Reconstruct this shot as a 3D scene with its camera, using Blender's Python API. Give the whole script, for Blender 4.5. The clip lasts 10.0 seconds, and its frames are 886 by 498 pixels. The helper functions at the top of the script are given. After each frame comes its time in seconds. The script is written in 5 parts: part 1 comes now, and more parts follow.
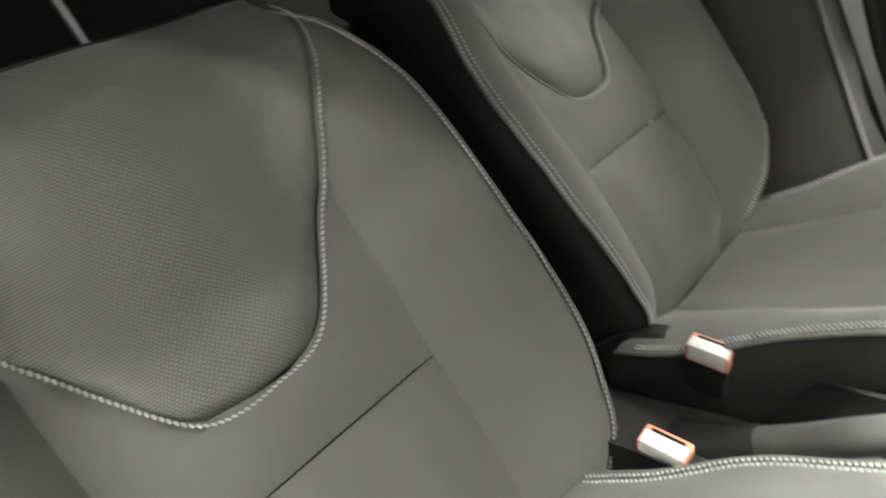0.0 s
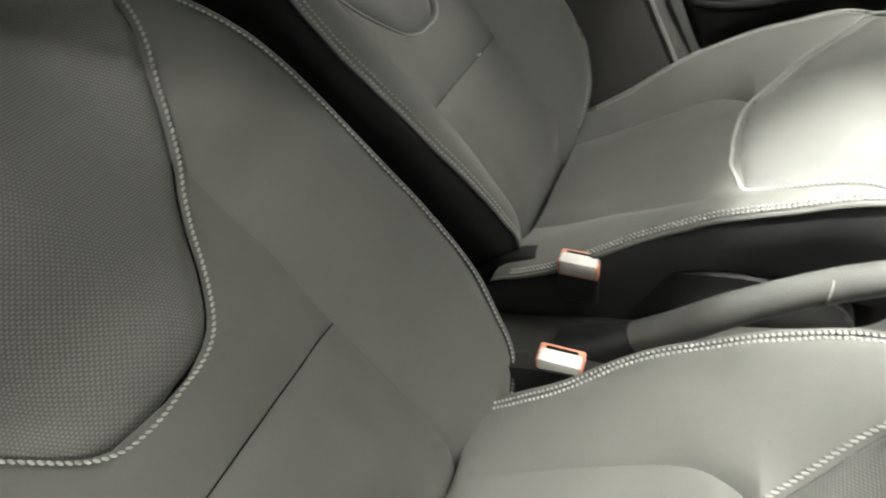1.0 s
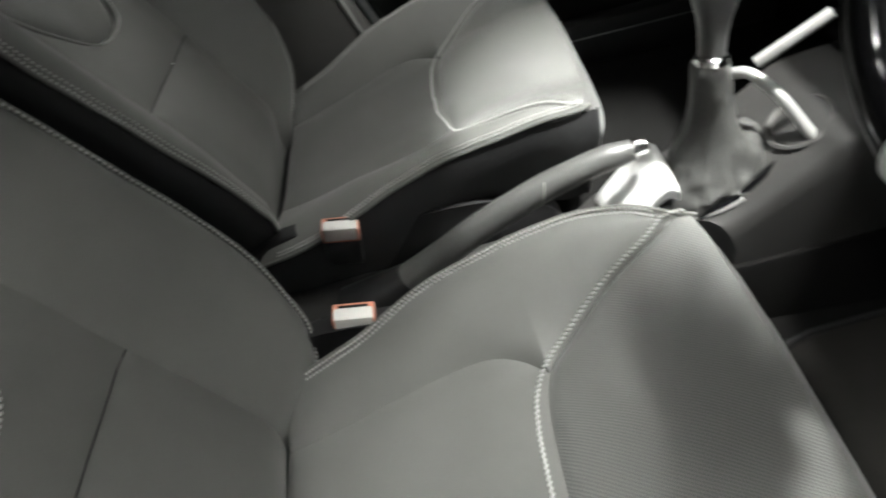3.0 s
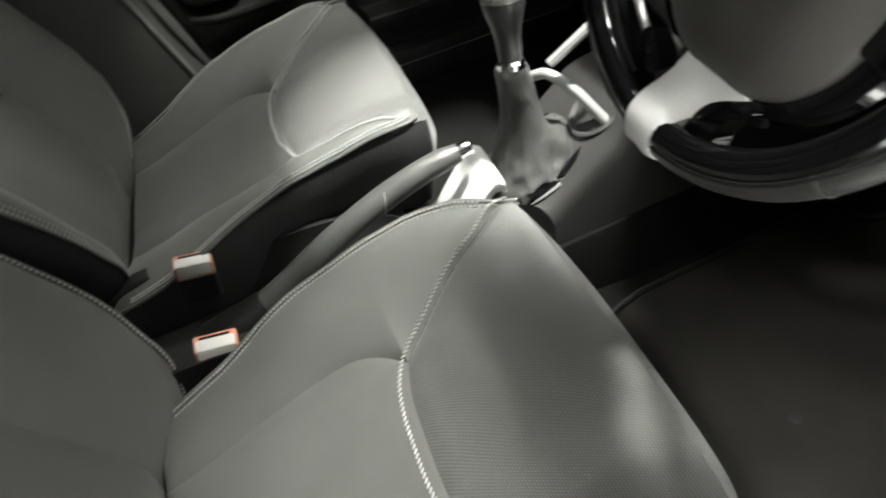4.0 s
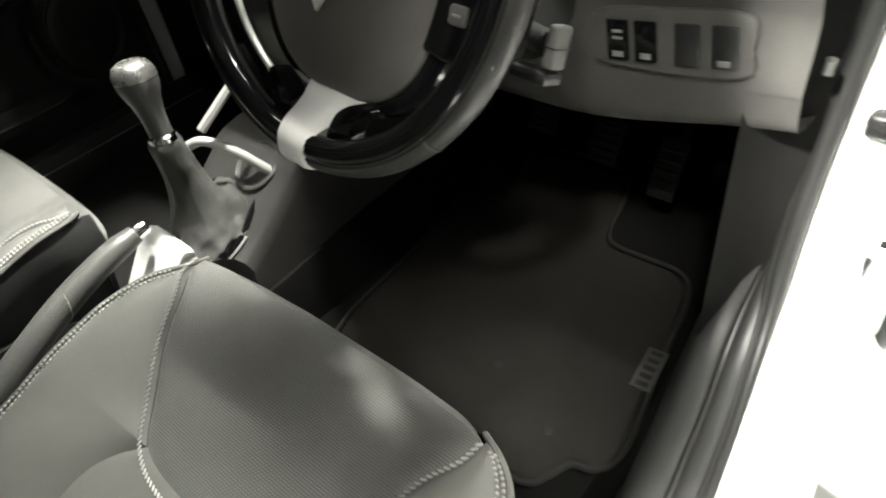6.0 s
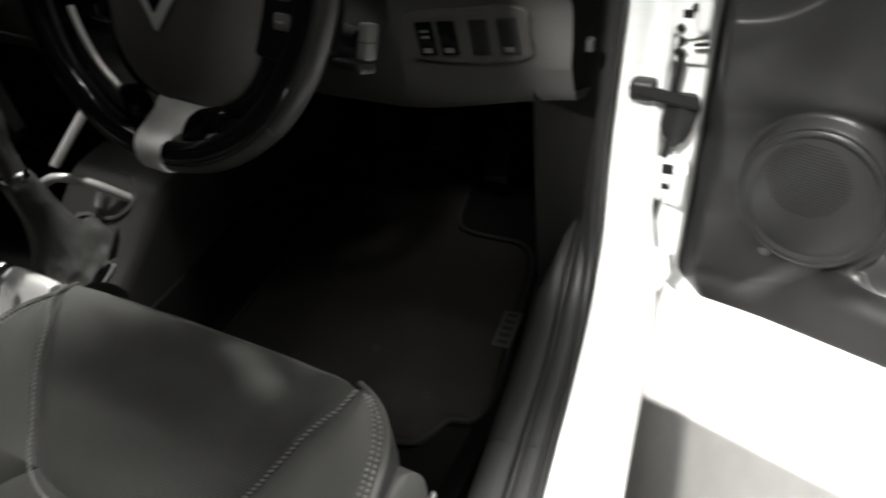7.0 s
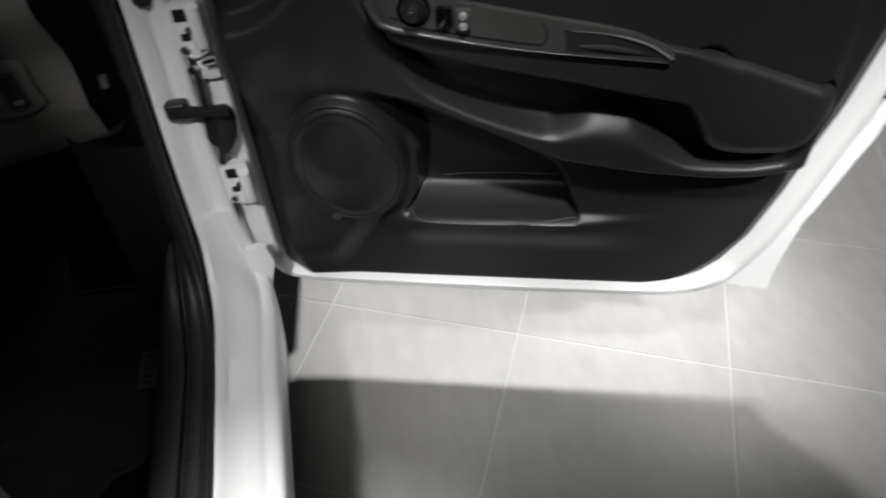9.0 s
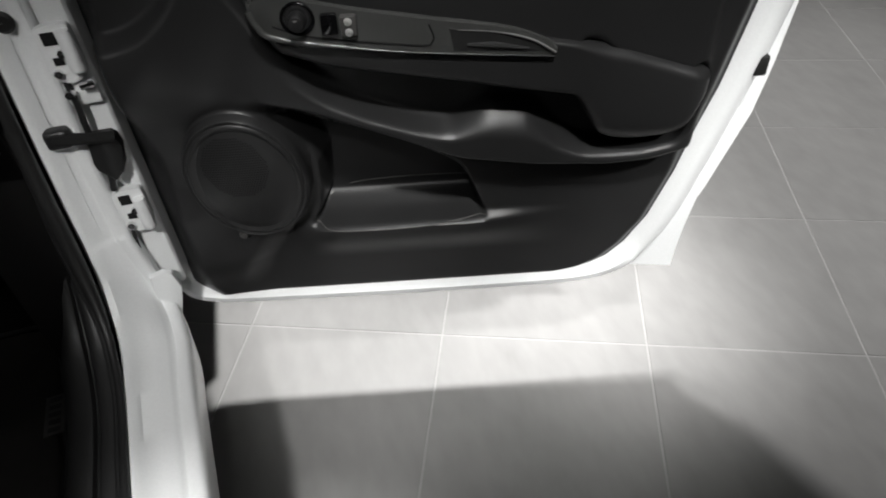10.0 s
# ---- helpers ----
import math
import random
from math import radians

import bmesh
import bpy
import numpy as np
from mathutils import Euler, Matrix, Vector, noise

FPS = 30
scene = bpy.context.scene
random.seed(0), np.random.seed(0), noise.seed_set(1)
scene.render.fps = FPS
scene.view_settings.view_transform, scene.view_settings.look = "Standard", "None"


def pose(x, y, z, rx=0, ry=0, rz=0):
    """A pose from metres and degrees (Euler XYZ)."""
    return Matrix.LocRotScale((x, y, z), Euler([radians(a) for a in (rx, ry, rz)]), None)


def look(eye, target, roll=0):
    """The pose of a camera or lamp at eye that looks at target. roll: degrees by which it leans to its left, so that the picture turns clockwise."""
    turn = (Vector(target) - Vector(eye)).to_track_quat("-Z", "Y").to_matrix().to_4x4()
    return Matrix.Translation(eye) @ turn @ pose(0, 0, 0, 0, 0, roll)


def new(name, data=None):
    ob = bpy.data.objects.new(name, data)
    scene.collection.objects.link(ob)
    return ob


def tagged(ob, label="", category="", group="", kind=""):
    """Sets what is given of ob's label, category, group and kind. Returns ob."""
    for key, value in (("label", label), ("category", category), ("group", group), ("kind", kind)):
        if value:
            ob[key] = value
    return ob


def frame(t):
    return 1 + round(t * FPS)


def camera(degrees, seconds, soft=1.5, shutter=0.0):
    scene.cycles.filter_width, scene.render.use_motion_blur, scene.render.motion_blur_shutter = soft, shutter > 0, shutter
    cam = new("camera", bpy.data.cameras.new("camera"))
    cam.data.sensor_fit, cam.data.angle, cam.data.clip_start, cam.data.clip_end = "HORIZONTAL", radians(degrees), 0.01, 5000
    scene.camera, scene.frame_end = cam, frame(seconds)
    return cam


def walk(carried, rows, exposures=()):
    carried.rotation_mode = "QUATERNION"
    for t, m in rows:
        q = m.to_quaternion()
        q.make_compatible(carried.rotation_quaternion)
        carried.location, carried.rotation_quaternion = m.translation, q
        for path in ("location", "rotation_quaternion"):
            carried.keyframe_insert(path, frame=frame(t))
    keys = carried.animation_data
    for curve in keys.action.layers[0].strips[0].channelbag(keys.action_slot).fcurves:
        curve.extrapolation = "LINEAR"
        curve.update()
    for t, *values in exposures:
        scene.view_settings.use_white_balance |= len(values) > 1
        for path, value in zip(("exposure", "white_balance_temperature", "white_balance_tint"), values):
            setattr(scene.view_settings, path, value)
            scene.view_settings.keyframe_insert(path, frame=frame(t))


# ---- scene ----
import functools

cam = camera(67.7, 10.0, soft=1.8, shutter=0.6)
PATH = [
    (0, (0.623, 0.403, 1.037), (-0.568, -0.973, 0.207), -16.2),
    (1, (0.635, 0.347, 1.07), (-0.712, -0.603, -0.064), -19.4),
    (1.5, (0.65, 0.331, 1.081), (-0.732, -0.462, -0.128), -19.5),
    (2, (0.67, 0.304, 1.093), (-0.765, -0.277, -0.174), -18.6),
    (2.5, (0.686, 0.298, 1.1), (-0.767, -0.071, -0.224), -17.9),
    (3, (0.708, 0.306, 1.102), (-0.742, 0.132, -0.264), -17.7),
    (3.2, (0.719, 0.316, 1.107), (-0.717, 0.239, -0.283), -17.0),
    (4.3, (0.788, 0.336, 1.106), (-0.639, 0.68, -0.253), -15.4),
    (4.5, (0.789, 0.331, 1.107), (-0.604, 0.801, -0.249), -14.6),
    (5, (0.801, 0.33, 1.113), (-0.459, 1.048, -0.265), -12.9),
    (5.5, (0.812, 0.319, 1.105), (-0.333, 1.198, -0.279), -11.4),
    (5.7, (0.826, 0.312, 1.106), (-0.281, 1.25, -0.27), -10.3),
    (6.8, (0.947, 0.213, 1.123), (0.048, 1.433, -0.183), -9.7),
    (7, (0.955, 0.207, 1.125), (0.152, 1.479, -0.193), -8.4),
    (7.5, (1.031, 0.195, 1.126), (0.351, 1.544, -0.185), -7.1),
    (8, (1.04, 0.174, 1.134), (0.626, 1.596, -0.21), -6.3),
    (8.5, (1.07, 0.157, 1.135), (0.952, 1.599, -0.246), -5.1),
    (9, (1.097, 0.131, 1.149), (1.193, 1.61, -0.194), -4.4),
    (9.5, (1.113, 0.124, 1.146), (1.353, 1.598, -0.185), -4.6),
    (10, (1.118, 0.122, 1.143), (1.436, 1.575, -0.194), -4.2),
]
EXPOSURES = [(0, 4.0, 6600, 4), (1.0, 3.7, 6600, 4), (2.0, 3.35, 6350, 6), (2.5, 3.15, 6300, 6), (3.0, 2.95, 6300, 6), (4.5, 2.9, 6500, 4), (5.0, 3.2, 6600, 4), (5.5, 3.2, 6700, 3), (6.8, 1.3, 6500, 7), (7.5, 0.15, 6300, 10), (8.0, -0.55, 6280, 10), (8.5, -1.0, 6250, 10), (9.2, -0.95, 6250, 10), (10, -0.9, 6250, 10)]
walk(cam, [(t, look(eye, target, roll)) for t, eye, target, roll in PATH], EXPOSURES)

# ---- world and lamps ----
world = bpy.data.worlds.new("world")
scene.world = world
world.use_nodes = True
world.node_tree.nodes["Background"].inputs[0].default_value = (0.02, 0.02, 0.022, 1)
world.node_tree.nodes["Background"].inputs[1].default_value = 0.3
CEIL = 3.3


def spot_lamp(eye, target, watts, angle, radius, blend=0.85):
    data = bpy.data.lights.new("spot_lamp", "SPOT")
    data.energy, data.spot_size, data.shadow_soft_size, data.spot_blend = watts, radians(angle), radius, blend
    data.color = (1.0, 0.97, 0.92)
    ob = new("spot_lamp", data)
    ob.matrix_world = look(eye, target)
    return ob


def panel_lamp(x, y, sx, sy, watts):
    data = bpy.data.lights.new("panel_lamp", "AREA")
    data.shape, data.size, data.size_y, data.energy = "RECTANGLE", sx, sy, watts
    data.color = (1.0, 0.98, 0.94)
    ob = new("panel_lamp", data)
    ob.matrix_world = pose(x, y, CEIL - 0.07)
    return ob


# unseen lamps added to brighten the parts named beside them: eye, target, watts, cone, softness of the cone's edge
SPOTS = [
    ((1.40, 1.76, 3.16), (1.28, 1.33, 0), 1500, 28, 0.8), ((1.74, 1.88, 3.16), (2.75, 1.45, 0), 900, 56, 0.9),      # floor by the open door
    ((1.30, -0.60, 3.16), (1.50, 0.95, 0.58), 600, 25, 0.9), ((2.9, -1.5, 3.16), (1.84, 0.84, 0.40), 1700, 12, 0.8),      # door lining and its rear edge
    ((0.50, -1.6, 3.16), (0.80, 0.74, 0.48), 620, 18, 0.8), ((0.50, -0.40, 3.16), (0.85, 0.29, 0.37), 900, 12.6, 0.15),      # hinge pillar, sill
    ((0.10, 1.28, 3.16), (-0.145, 0.575, 0.5), 180, 13.2, 0.18), ((-0.5, 1.90, 3.16), (-0.38, 0.20, 0.5), 12, 26, 0.9),      # gear lever, passenger's seat
    ((0.92, 1.85, 3.16), (0.40, 0.50, 0.5), 72, 15.5, 0.85), ((0.30, 1.70, 3.16), (0.40, 0.44, 0.5), 34, 17, 0.85),      # driver's cushion
    ((0.20, 4.6, 3.16), (-0.32, -0.15, 0.78), 14, 11, 0.9), ((2.6, 0.9, 3.16), (0.42, -0.26, 1.02), 15, 9, 0.9),      # passenger's and driver's backrest
    ((1.35, -0.95, 3.16), (0.48, 0.82, 0.82), 29, 14, 0.9), ((0.30, 2.0, 3.16), (-0.76, 0.42, 0.80), 60, 13, 0.9),      # dashboard, passenger's door
    ((2.2, 0.9, 3.16), (0.55, 0.70, 0.28), 60, 6, 0.9),      # mat beside the driver's cushion
]
for eye, target, watts, angle, blend in SPOTS:
    spot_lamp(eye, target, watts, angle, 0.11, blend)
# unseen area lamps, added as weak fill: x, y, watts
PANELS = [(-2.4, 0.3, 1.8), (0.2, 3.2, 1.3), (1.6, -0.75, 1.6)]
for x, y, watts in PANELS:
    panel_lamp(x, y, 1.2, 0.3, watts)


# ---- materials ----
def material(name, colour, rough=0.5, metal=0.0, grain=0.0, scale=300.0, vary=0.12, patch=6.0, coat=0.0, weave=0.0, sheen=0.0, spec=0.5, laid=False, streak=1.0):
    """A surface with two scales of colour variation, fine relief and, for cloth, a woven relief on its UV map in metres."""
    m = bpy.data.materials.new(name)
    m.use_nodes = True
    nt = m.node_tree
    b = nt.nodes["Principled BSDF"]
    link = nt.links.new
    b.inputs["Roughness"].default_value, b.inputs["Metallic"].default_value = rough, metal
    b.inputs["Coat Weight"].default_value, b.inputs["Coat Roughness"].default_value = coat, 0.06
    b.inputs["Sheen Weight"].default_value = sheen
    b.inputs["Specular IOR Level"].default_value = spec
    tc = nt.nodes.new("ShaderNodeTexCoord")
    big = nt.nodes.new("ShaderNodeTexNoise")
    big.inputs["Scale"].default_value, big.inputs["Detail"].default_value = patch, 4
    fine = nt.nodes.new("ShaderNodeTexNoise")
    fine.inputs["Scale"].default_value, fine.inputs["Detail"].default_value = scale, 2
    place = nt.nodes.new("ShaderNodeNewGeometry").outputs["Position"] if laid else tc.outputs["Object"]
    if streak != 1.0:
        drawn = nt.nodes.new("ShaderNodeMapping")
        drawn.inputs["Rotation"].default_value, drawn.inputs["Scale"].default_value = (0, 0, radians(24)), (1, streak, 1)
        link(place, drawn.inputs["Vector"])
        place = drawn.outputs["Vector"]
    link(place, big.inputs["Vector"])
    link(place, fine.inputs["Vector"])
    mixv = nt.nodes.new("ShaderNodeMath")
    mixv.operation = "MULTIPLY_ADD"
    mixv.inputs[1].default_value = 0.5
    link(fine.outputs["Fac"], mixv.inputs[0])
    half = nt.nodes.new("ShaderNodeMath")
    half.operation = "MULTIPLY"
    half.inputs[1].default_value = 0.5
    link(big.outputs["Fac"], half.inputs[0])
    link(half.outputs[0], mixv.inputs[2])
    ramp = nt.nodes.new("ShaderNodeMapRange")
    ramp.inputs["From Min"].default_value, ramp.inputs["From Max"].default_value = 0.3, 0.7
    ramp.inputs["To Min"].default_value, ramp.inputs["To Max"].default_value = 1 - vary, 1 + vary
    link(mixv.outputs[0], ramp.inputs["Value"])
    tone = ramp.outputs[0]
    height = fine.outputs["Fac"]
    if weave:
        uv = nt.nodes.new("ShaderNodeUVMap")
        sep = nt.nodes.new("ShaderNodeSeparateXYZ")
        link(uv.outputs[0], sep.inputs[0])

        def op(kind, a, c):
            n = nt.nodes.new("ShaderNodeMath")
            n.operation = kind
            for k, v in ((0, a), (1, c)):
                if isinstance(v, (int, float)):
                    n.inputs[k].default_value = v
                else:
                    link(v, n.inputs[k])
            return n.outputs[0]

        row = op("FLOOR", op("DIVIDE", sep.outputs[1], weave * 0.9), 0)
        across_u = op("ADD", op("MULTIPLY", sep.outputs[0], math.pi / weave), op("MULTIPLY", row, math.pi / 2))
        su = op("ABSOLUTE", op("SINE", across_u, 0), 0)
        sv = op("ABSOLUTE", op("SINE", op("MULTIPLY", sep.outputs[1], math.pi / (weave * 0.9)), 0), 0)
        w = op("POWER", op("MULTIPLY", su, sv), 0.8)
        height = w
        dark = nt.nodes.new("ShaderNodeMapRange")
        dark.inputs["To Min"].default_value, dark.inputs["To Max"].default_value = 0.55, 1.5
        link(w, dark.inputs["Value"])
        tone = op("MULTIPLY", tone, dark.outputs[0])
    mul = nt.nodes.new("ShaderNodeVectorMath")
    mul.operation = "SCALE"
    mul.inputs[0].default_value = colour
    link(tone, mul.inputs["Scale"])
    link(mul.outputs[0], b.inputs["Base Color"])
    rr = nt.nodes.new("ShaderNodeMapRange")
    rr.inputs["To Min"].default_value, rr.inputs["To Max"].default_value = max(rough - 0.08, 0.02), min(rough + 0.08, 1)
    link(big.outputs["Fac"], rr.inputs["Value"])
    link(rr.outputs[0], b.inputs["Roughness"])
    if grain:
        bump = nt.nodes.new("ShaderNodeBump")
        bump.inputs["Strength"].default_value, bump.inputs["Distance"].default_value = grain, 0.001
        link(height, bump.inputs["Height"])
        link(bump.outputs[0], b.inputs["Normal"])
    return m


CLOTH = material("seat_cloth", (0.115, 0.115, 0.108), 0.62, grain=0.25, scale=900, vary=0.10, patch=14, sheen=0.15)
MESH = material("mesh_cloth", (0.112, 0.112, 0.106), 0.46, grain=0.45, scale=700, vary=0.10, patch=12, weave=0.0034, sheen=0.25)
SIDE = material("black_cloth", (0.017, 0.017, 0.018), 0.75, grain=0.4, scale=900, vary=0.2, patch=12)
THREAD = material("white_thread", (0.42, 0.42, 0.405), 0.6, grain=0.2, scale=1500, vary=0.1)
PLASTIC = material("black_plastic", (0.012, 0.012, 0.0125), 0.42, grain=0.35, scale=700, vary=0.15, patch=8)
SOFT = material("grey_plastic", (0.062, 0.060, 0.058), 0.5, grain=0.35, scale=650, vary=0.12, patch=8)
TUNNEL = material("console_plastic", (0.035, 0.034, 0.033), 0.5, grain=0.35, scale=650, vary=0.12, patch=8)
TRIM = material("light_grey_plastic", (0.16, 0.16, 0.155), 0.5, grain=0.25, scale=600, vary=0.08)
CARD = material("door_plastic", (0.019, 0.019, 0.0192), 0.36, grain=0.22, scale=700, vary=0.15, patch=8, spec=0.4)
PANEL = material("satin_grey_plastic", (0.055, 0.056, 0.054), 0.22, grain=0.1, scale=800, vary=0.08, patch=8)
BOOT = material("black_leather", (0.062, 0.062, 0.060), 0.42, grain=0.6, scale=420, vary=0.2, patch=20, spec=0.4)
GRILLE = material("grille_plastic", (0.017, 0.017, 0.017), 0.5, grain=0.2, scale=700, vary=0.1)
DARK = material("dark_hole", (0.002, 0.002, 0.002), 0.9, vary=0.1)
DASH = material("dash_plastic", (0.062, 0.060, 0.057), 0.48, grain=0.5, scale=520, vary=0.15, patch=7)
GLOSS = material("gloss_black", (0.004, 0.004, 0.0045), 0.09, vary=0.05, spec=0.4)
SILVER = material("satin_silver", (0.62, 0.62, 0.61), 0.32, metal=0.55, grain=0.05, scale=900, vary=0.05)
KNOB = material("satin_dark_metal", (0.11, 0.11, 0.11), 0.36, metal=0.4, grain=0.05, scale=900, vary=0.06)
CAP = material("brushed_metal", (0.55, 0.55, 0.54), 0.28, metal=0.9, grain=0.25, scale=160, vary=0.2, patch=60)
CHROME = material("chrome", (0.75, 0.75, 0.75), 0.12, metal=1.0, vary=0.03)
PAINT = material("white_paint", (0.80, 0.81, 0.81), 0.36, coat=0.2, vary=0.04, patch=5)
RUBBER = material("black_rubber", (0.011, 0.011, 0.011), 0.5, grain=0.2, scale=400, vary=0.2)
LEATHER = material("grey_leather", (0.080, 0.080, 0.078), 0.36, grain=0.5, scale=380, vary=0.12, patch=20)
CARPET = material("carpet", (0.0095, 0.0092, 0.0090), 0.95, grain=1.0, scale=1300, vary=0.35, patch=10, spec=0.12)
RIM = material("rim_leather", (0.024, 0.0235, 0.023), 0.40, grain=0.4, scale=420, vary=0.12, patch=20)
PEARL = material("pearl_silver", (0.80, 0.80, 0.79), 0.35, metal=0.15, vary=0.04)
MAT = material("mat_carpet", (0.031, 0.0292, 0.027), 0.95, grain=1.0, scale=1100, vary=0.35, patch=9, spec=0.12)
AIRBAG = material("airbag_cover", (0.095, 0.090, 0.085), 0.5, grain=0.4, scale=650, vary=0.12, patch=8)
STALK = material("stalk_grey", (0.10, 0.10, 0.095), 0.45, grain=0.2, scale=600, vary=0.1)
RED = material("red_plastic", (0.75, 0.30, 0.20), 0.35, vary=0.05)
WHITE = material("white_plastic", (0.75, 0.73, 0.70), 0.4, vary=0.05)
TILE = material("grey_tile", (0.25, 0.246, 0.242), 0.40, grain=0.08, scale=26, vary=0.12, patch=2.2, laid=True, streak=0.45)
GROUT = material("grout", (0.33, 0.325, 0.32), 0.9, grain=0.3, scale=300, vary=0.1)
WALL = material("low_bounce_wall", (0.09, 0.09, 0.09), 0.8, grain=0.1, scale=150, vary=0.04)
GLASS = bpy.data.materials.new("glass")
GLASS.use_nodes = True
GLASS.node_tree.nodes["Principled BSDF"].inputs["Transmission Weight"].default_value = 1.0
GLASS.node_tree.nodes["Principled BSDF"].inputs["Roughness"].default_value = 0.0
LIT = bpy.data.materials.new("lamp_glow")
LIT.use_nodes = True
LIT.node_tree.nodes["Principled BSDF"].inputs["Emission Color"].default_value = (1, 0.97, 0.92, 1)
LIT.node_tree.nodes["Principled BSDF"].inputs["Emission Strength"].default_value = 6.0


# ---- mesh tools ----
def thing(name, label, category, m=None, group="", kind=""):
    ob = new(name)
    ob.empty_display_size = 0.05
    if m is not None:
        ob.matrix_world = m
    return tagged(ob, label, category, group, kind)


def part(name, bm, mat, parent, label="", smooth=True):
    me = bpy.data.meshes.new(name)
    bm.normal_update()
    bm.to_mesh(me)
    bm.free()
    me.materials.append(mat)
    if smooth:
        me.polygons.foreach_set("use_smooth", [True] * len(me.polygons))
        me.set_sharp_from_angle(angle=radians(42))
    ob = new(name, me)
    if parent is not None:
        ob.parent = parent
    if label:
        tagged(ob, label)
    return ob


def loft(bm, rows, closed=False, uvs=None, cap=False):
    """Quads over rows of points; uvs, if given, has the same shape."""
    lay = bm.loops.layers.uv.verify() if uvs is not None else None
    vs = [[bm.verts.new(p) for p in row] for row in rows]
    n = len(rows[0])
    for i in range(len(rows) - 1):
        for j in range(n if closed else n - 1):
            k = (j + 1) % n
            f = bm.faces.new((vs[i][j], vs[i][k], vs[i + 1][k], vs[i + 1][j]))
            if lay is not None:
                for lp, (a, c) in zip(f.loops, ((i, j), (i, k), (i + 1, k), (i + 1, j))):
                    lp[lay].uv = uvs[a][c]
    if cap:
        bm.faces.new(vs[0][::-1])
        bm.faces.new(vs[-1])
    return bm


def tube(bm, pts, r, sides=8, cap=True):
    """A round bar along points; r is a number or one for each point."""
    pts = [Vector(p) for p in pts]
    rs = r if isinstance(r, (list, tuple)) else [r] * len(pts)
    rows, up = [], None
    for i, p in enumerate(pts):
        d = (pts[min(i + 1, len(pts) - 1)] - pts[max(i - 1, 0)]).normalized()
        if up is None:
            up = Vector((0, 0, 1)) if abs(d.z) < 0.9 else Vector((1, 0, 0))
        a = d.cross(up).normalized()
        up = a.cross(d).normalized()
        rows.append([p + rs[i] * (math.cos(q) * a + math.sin(q) * up) for q in (2 * math.pi * k / sides for k in range(sides))])
    return loft(bm, rows, closed=True, cap=cap)


def box(bm, lo, hi, bevel=0.004, seg=2, m=None):
    made = bmesh.ops.create_cube(bm, size=1)
    c, d = (Vector(lo) + Vector(hi)) / 2, Vector(hi) - Vector(lo)
    for v in made["verts"]:
        v.co = Vector((v.co.x * d.x, v.co.y * d.y, v.co.z * d.z)) + c
    if bevel:
        es = list({e for v in made["verts"] for e in v.link_edges})
        out = bmesh.ops.bevel(bm, geom=es, offset=bevel, segments=seg, profile=0.5, affect="EDGES")
        vs = out["verts"]
    else:
        vs = made["verts"]
    if m is not None:
        bmesh.ops.transform(bm, matrix=m, verts=list({v for v in vs}))
    return bm


def prism(bm, outline, depth, frame_at, bevel=0.0):
    """A plate: outline of (a, b) in the plane of frame_at (a matrix), depth along its z."""
    lo = [bm.verts.new(frame_at @ Vector((a, b, 0))) for a, b in outline]
    hi = [bm.verts.new(frame_at @ Vector((a, b, depth))) for a, b in outline]
    n = len(outline)
    fs = [bm.faces.new(hi), bm.faces.new(lo[::-1])]
    for i in range(n):
        fs.append(bm.faces.new((lo[i], lo[(i + 1) % n], hi[(i + 1) % n], hi[i])))
    if bevel:
        bmesh.ops.bevel(bm, geom=list(fs[0].edges), offset=bevel, segments=2, profile=0.5, affect="EDGES")
    bmesh.ops.recalc_face_normals(bm, faces=bm.faces)
    return bm


def lathe(bm, profile, frame_at, sides=32):
    """profile: (radius, height) pairs, turned round the z of frame_at."""
    rows = [[frame_at @ Vector((r * math.cos(q), r * math.sin(q), h)) for q in (2 * math.pi * k / sides for k in range(sides))] for r, h in profile]
    return loft(bm, rows, closed=True)


def spline(pts, n):
    """n points on a smooth curve through pts (any dimension)."""
    p = np.array(pts, float)
    p = np.vstack([2 * p[0] - p[1], p, 2 * p[-1] - p[-2]])
    out = []
    for x in np.linspace(0, len(pts) - 1, n):
        i = min(int(x), len(pts) - 2)
        f = x - i
        a, b, c, d = p[i:i + 4]
        out.append(0.5 * (2 * b + (c - a) * f + (2 * a - 5 * b + 4 * c - d) * f * f + (3 * b - a - 3 * c + d) * f ** 3))
    return np.array(out)


def smooth(a, b, x):
    x = min(max((x - a) / (b - a), 0.0), 1.0)
    return x * x * (3 - 2 * x)


def even(pts, step):
    """Points at even steps along a polyline."""
    p = np.array([tuple(q) for q in pts], float)
    d = np.r_[0, np.cumsum(np.linalg.norm(np.diff(p, axis=0), axis=1))]
    t = np.arange(0, d[-1], step)
    return np.stack([np.interp(t, d, p[:, k]) for k in range(3)], 1)


def stitches(bm, pts, step=0.0062, length=0.0054, r=0.00115, lift=None, slant=0.22):
    """A row of short slanted threads along a line of points."""
    q = even(pts, step)
    for i in range(len(q) - 1):
        a, b = Vector(q[i]), Vector(q[i + 1])
        d = (b - a).normalized()
        up = Vector(lift) if lift is not None else Vector((0, 0, 1))
        s = d.cross(up).normalized()
        up = s.cross(d).normalized()
        c = (a + b) / 2
        d = (d + slant * s).normalized()
        s = d.cross(up).normalized()
        rows = [[c + d * length * x + w * r * (math.cos(g) * s + math.sin(g) * up) for g in (0.5, 1.6, 2.65, 3.7, 4.7, 5.8)] for x, w in ((-0.5, 0.3), (-0.25, 1), (0.25, 1), (0.5, 0.3))]
        loft(bm, rows, closed=True, cap=True)
    return bm


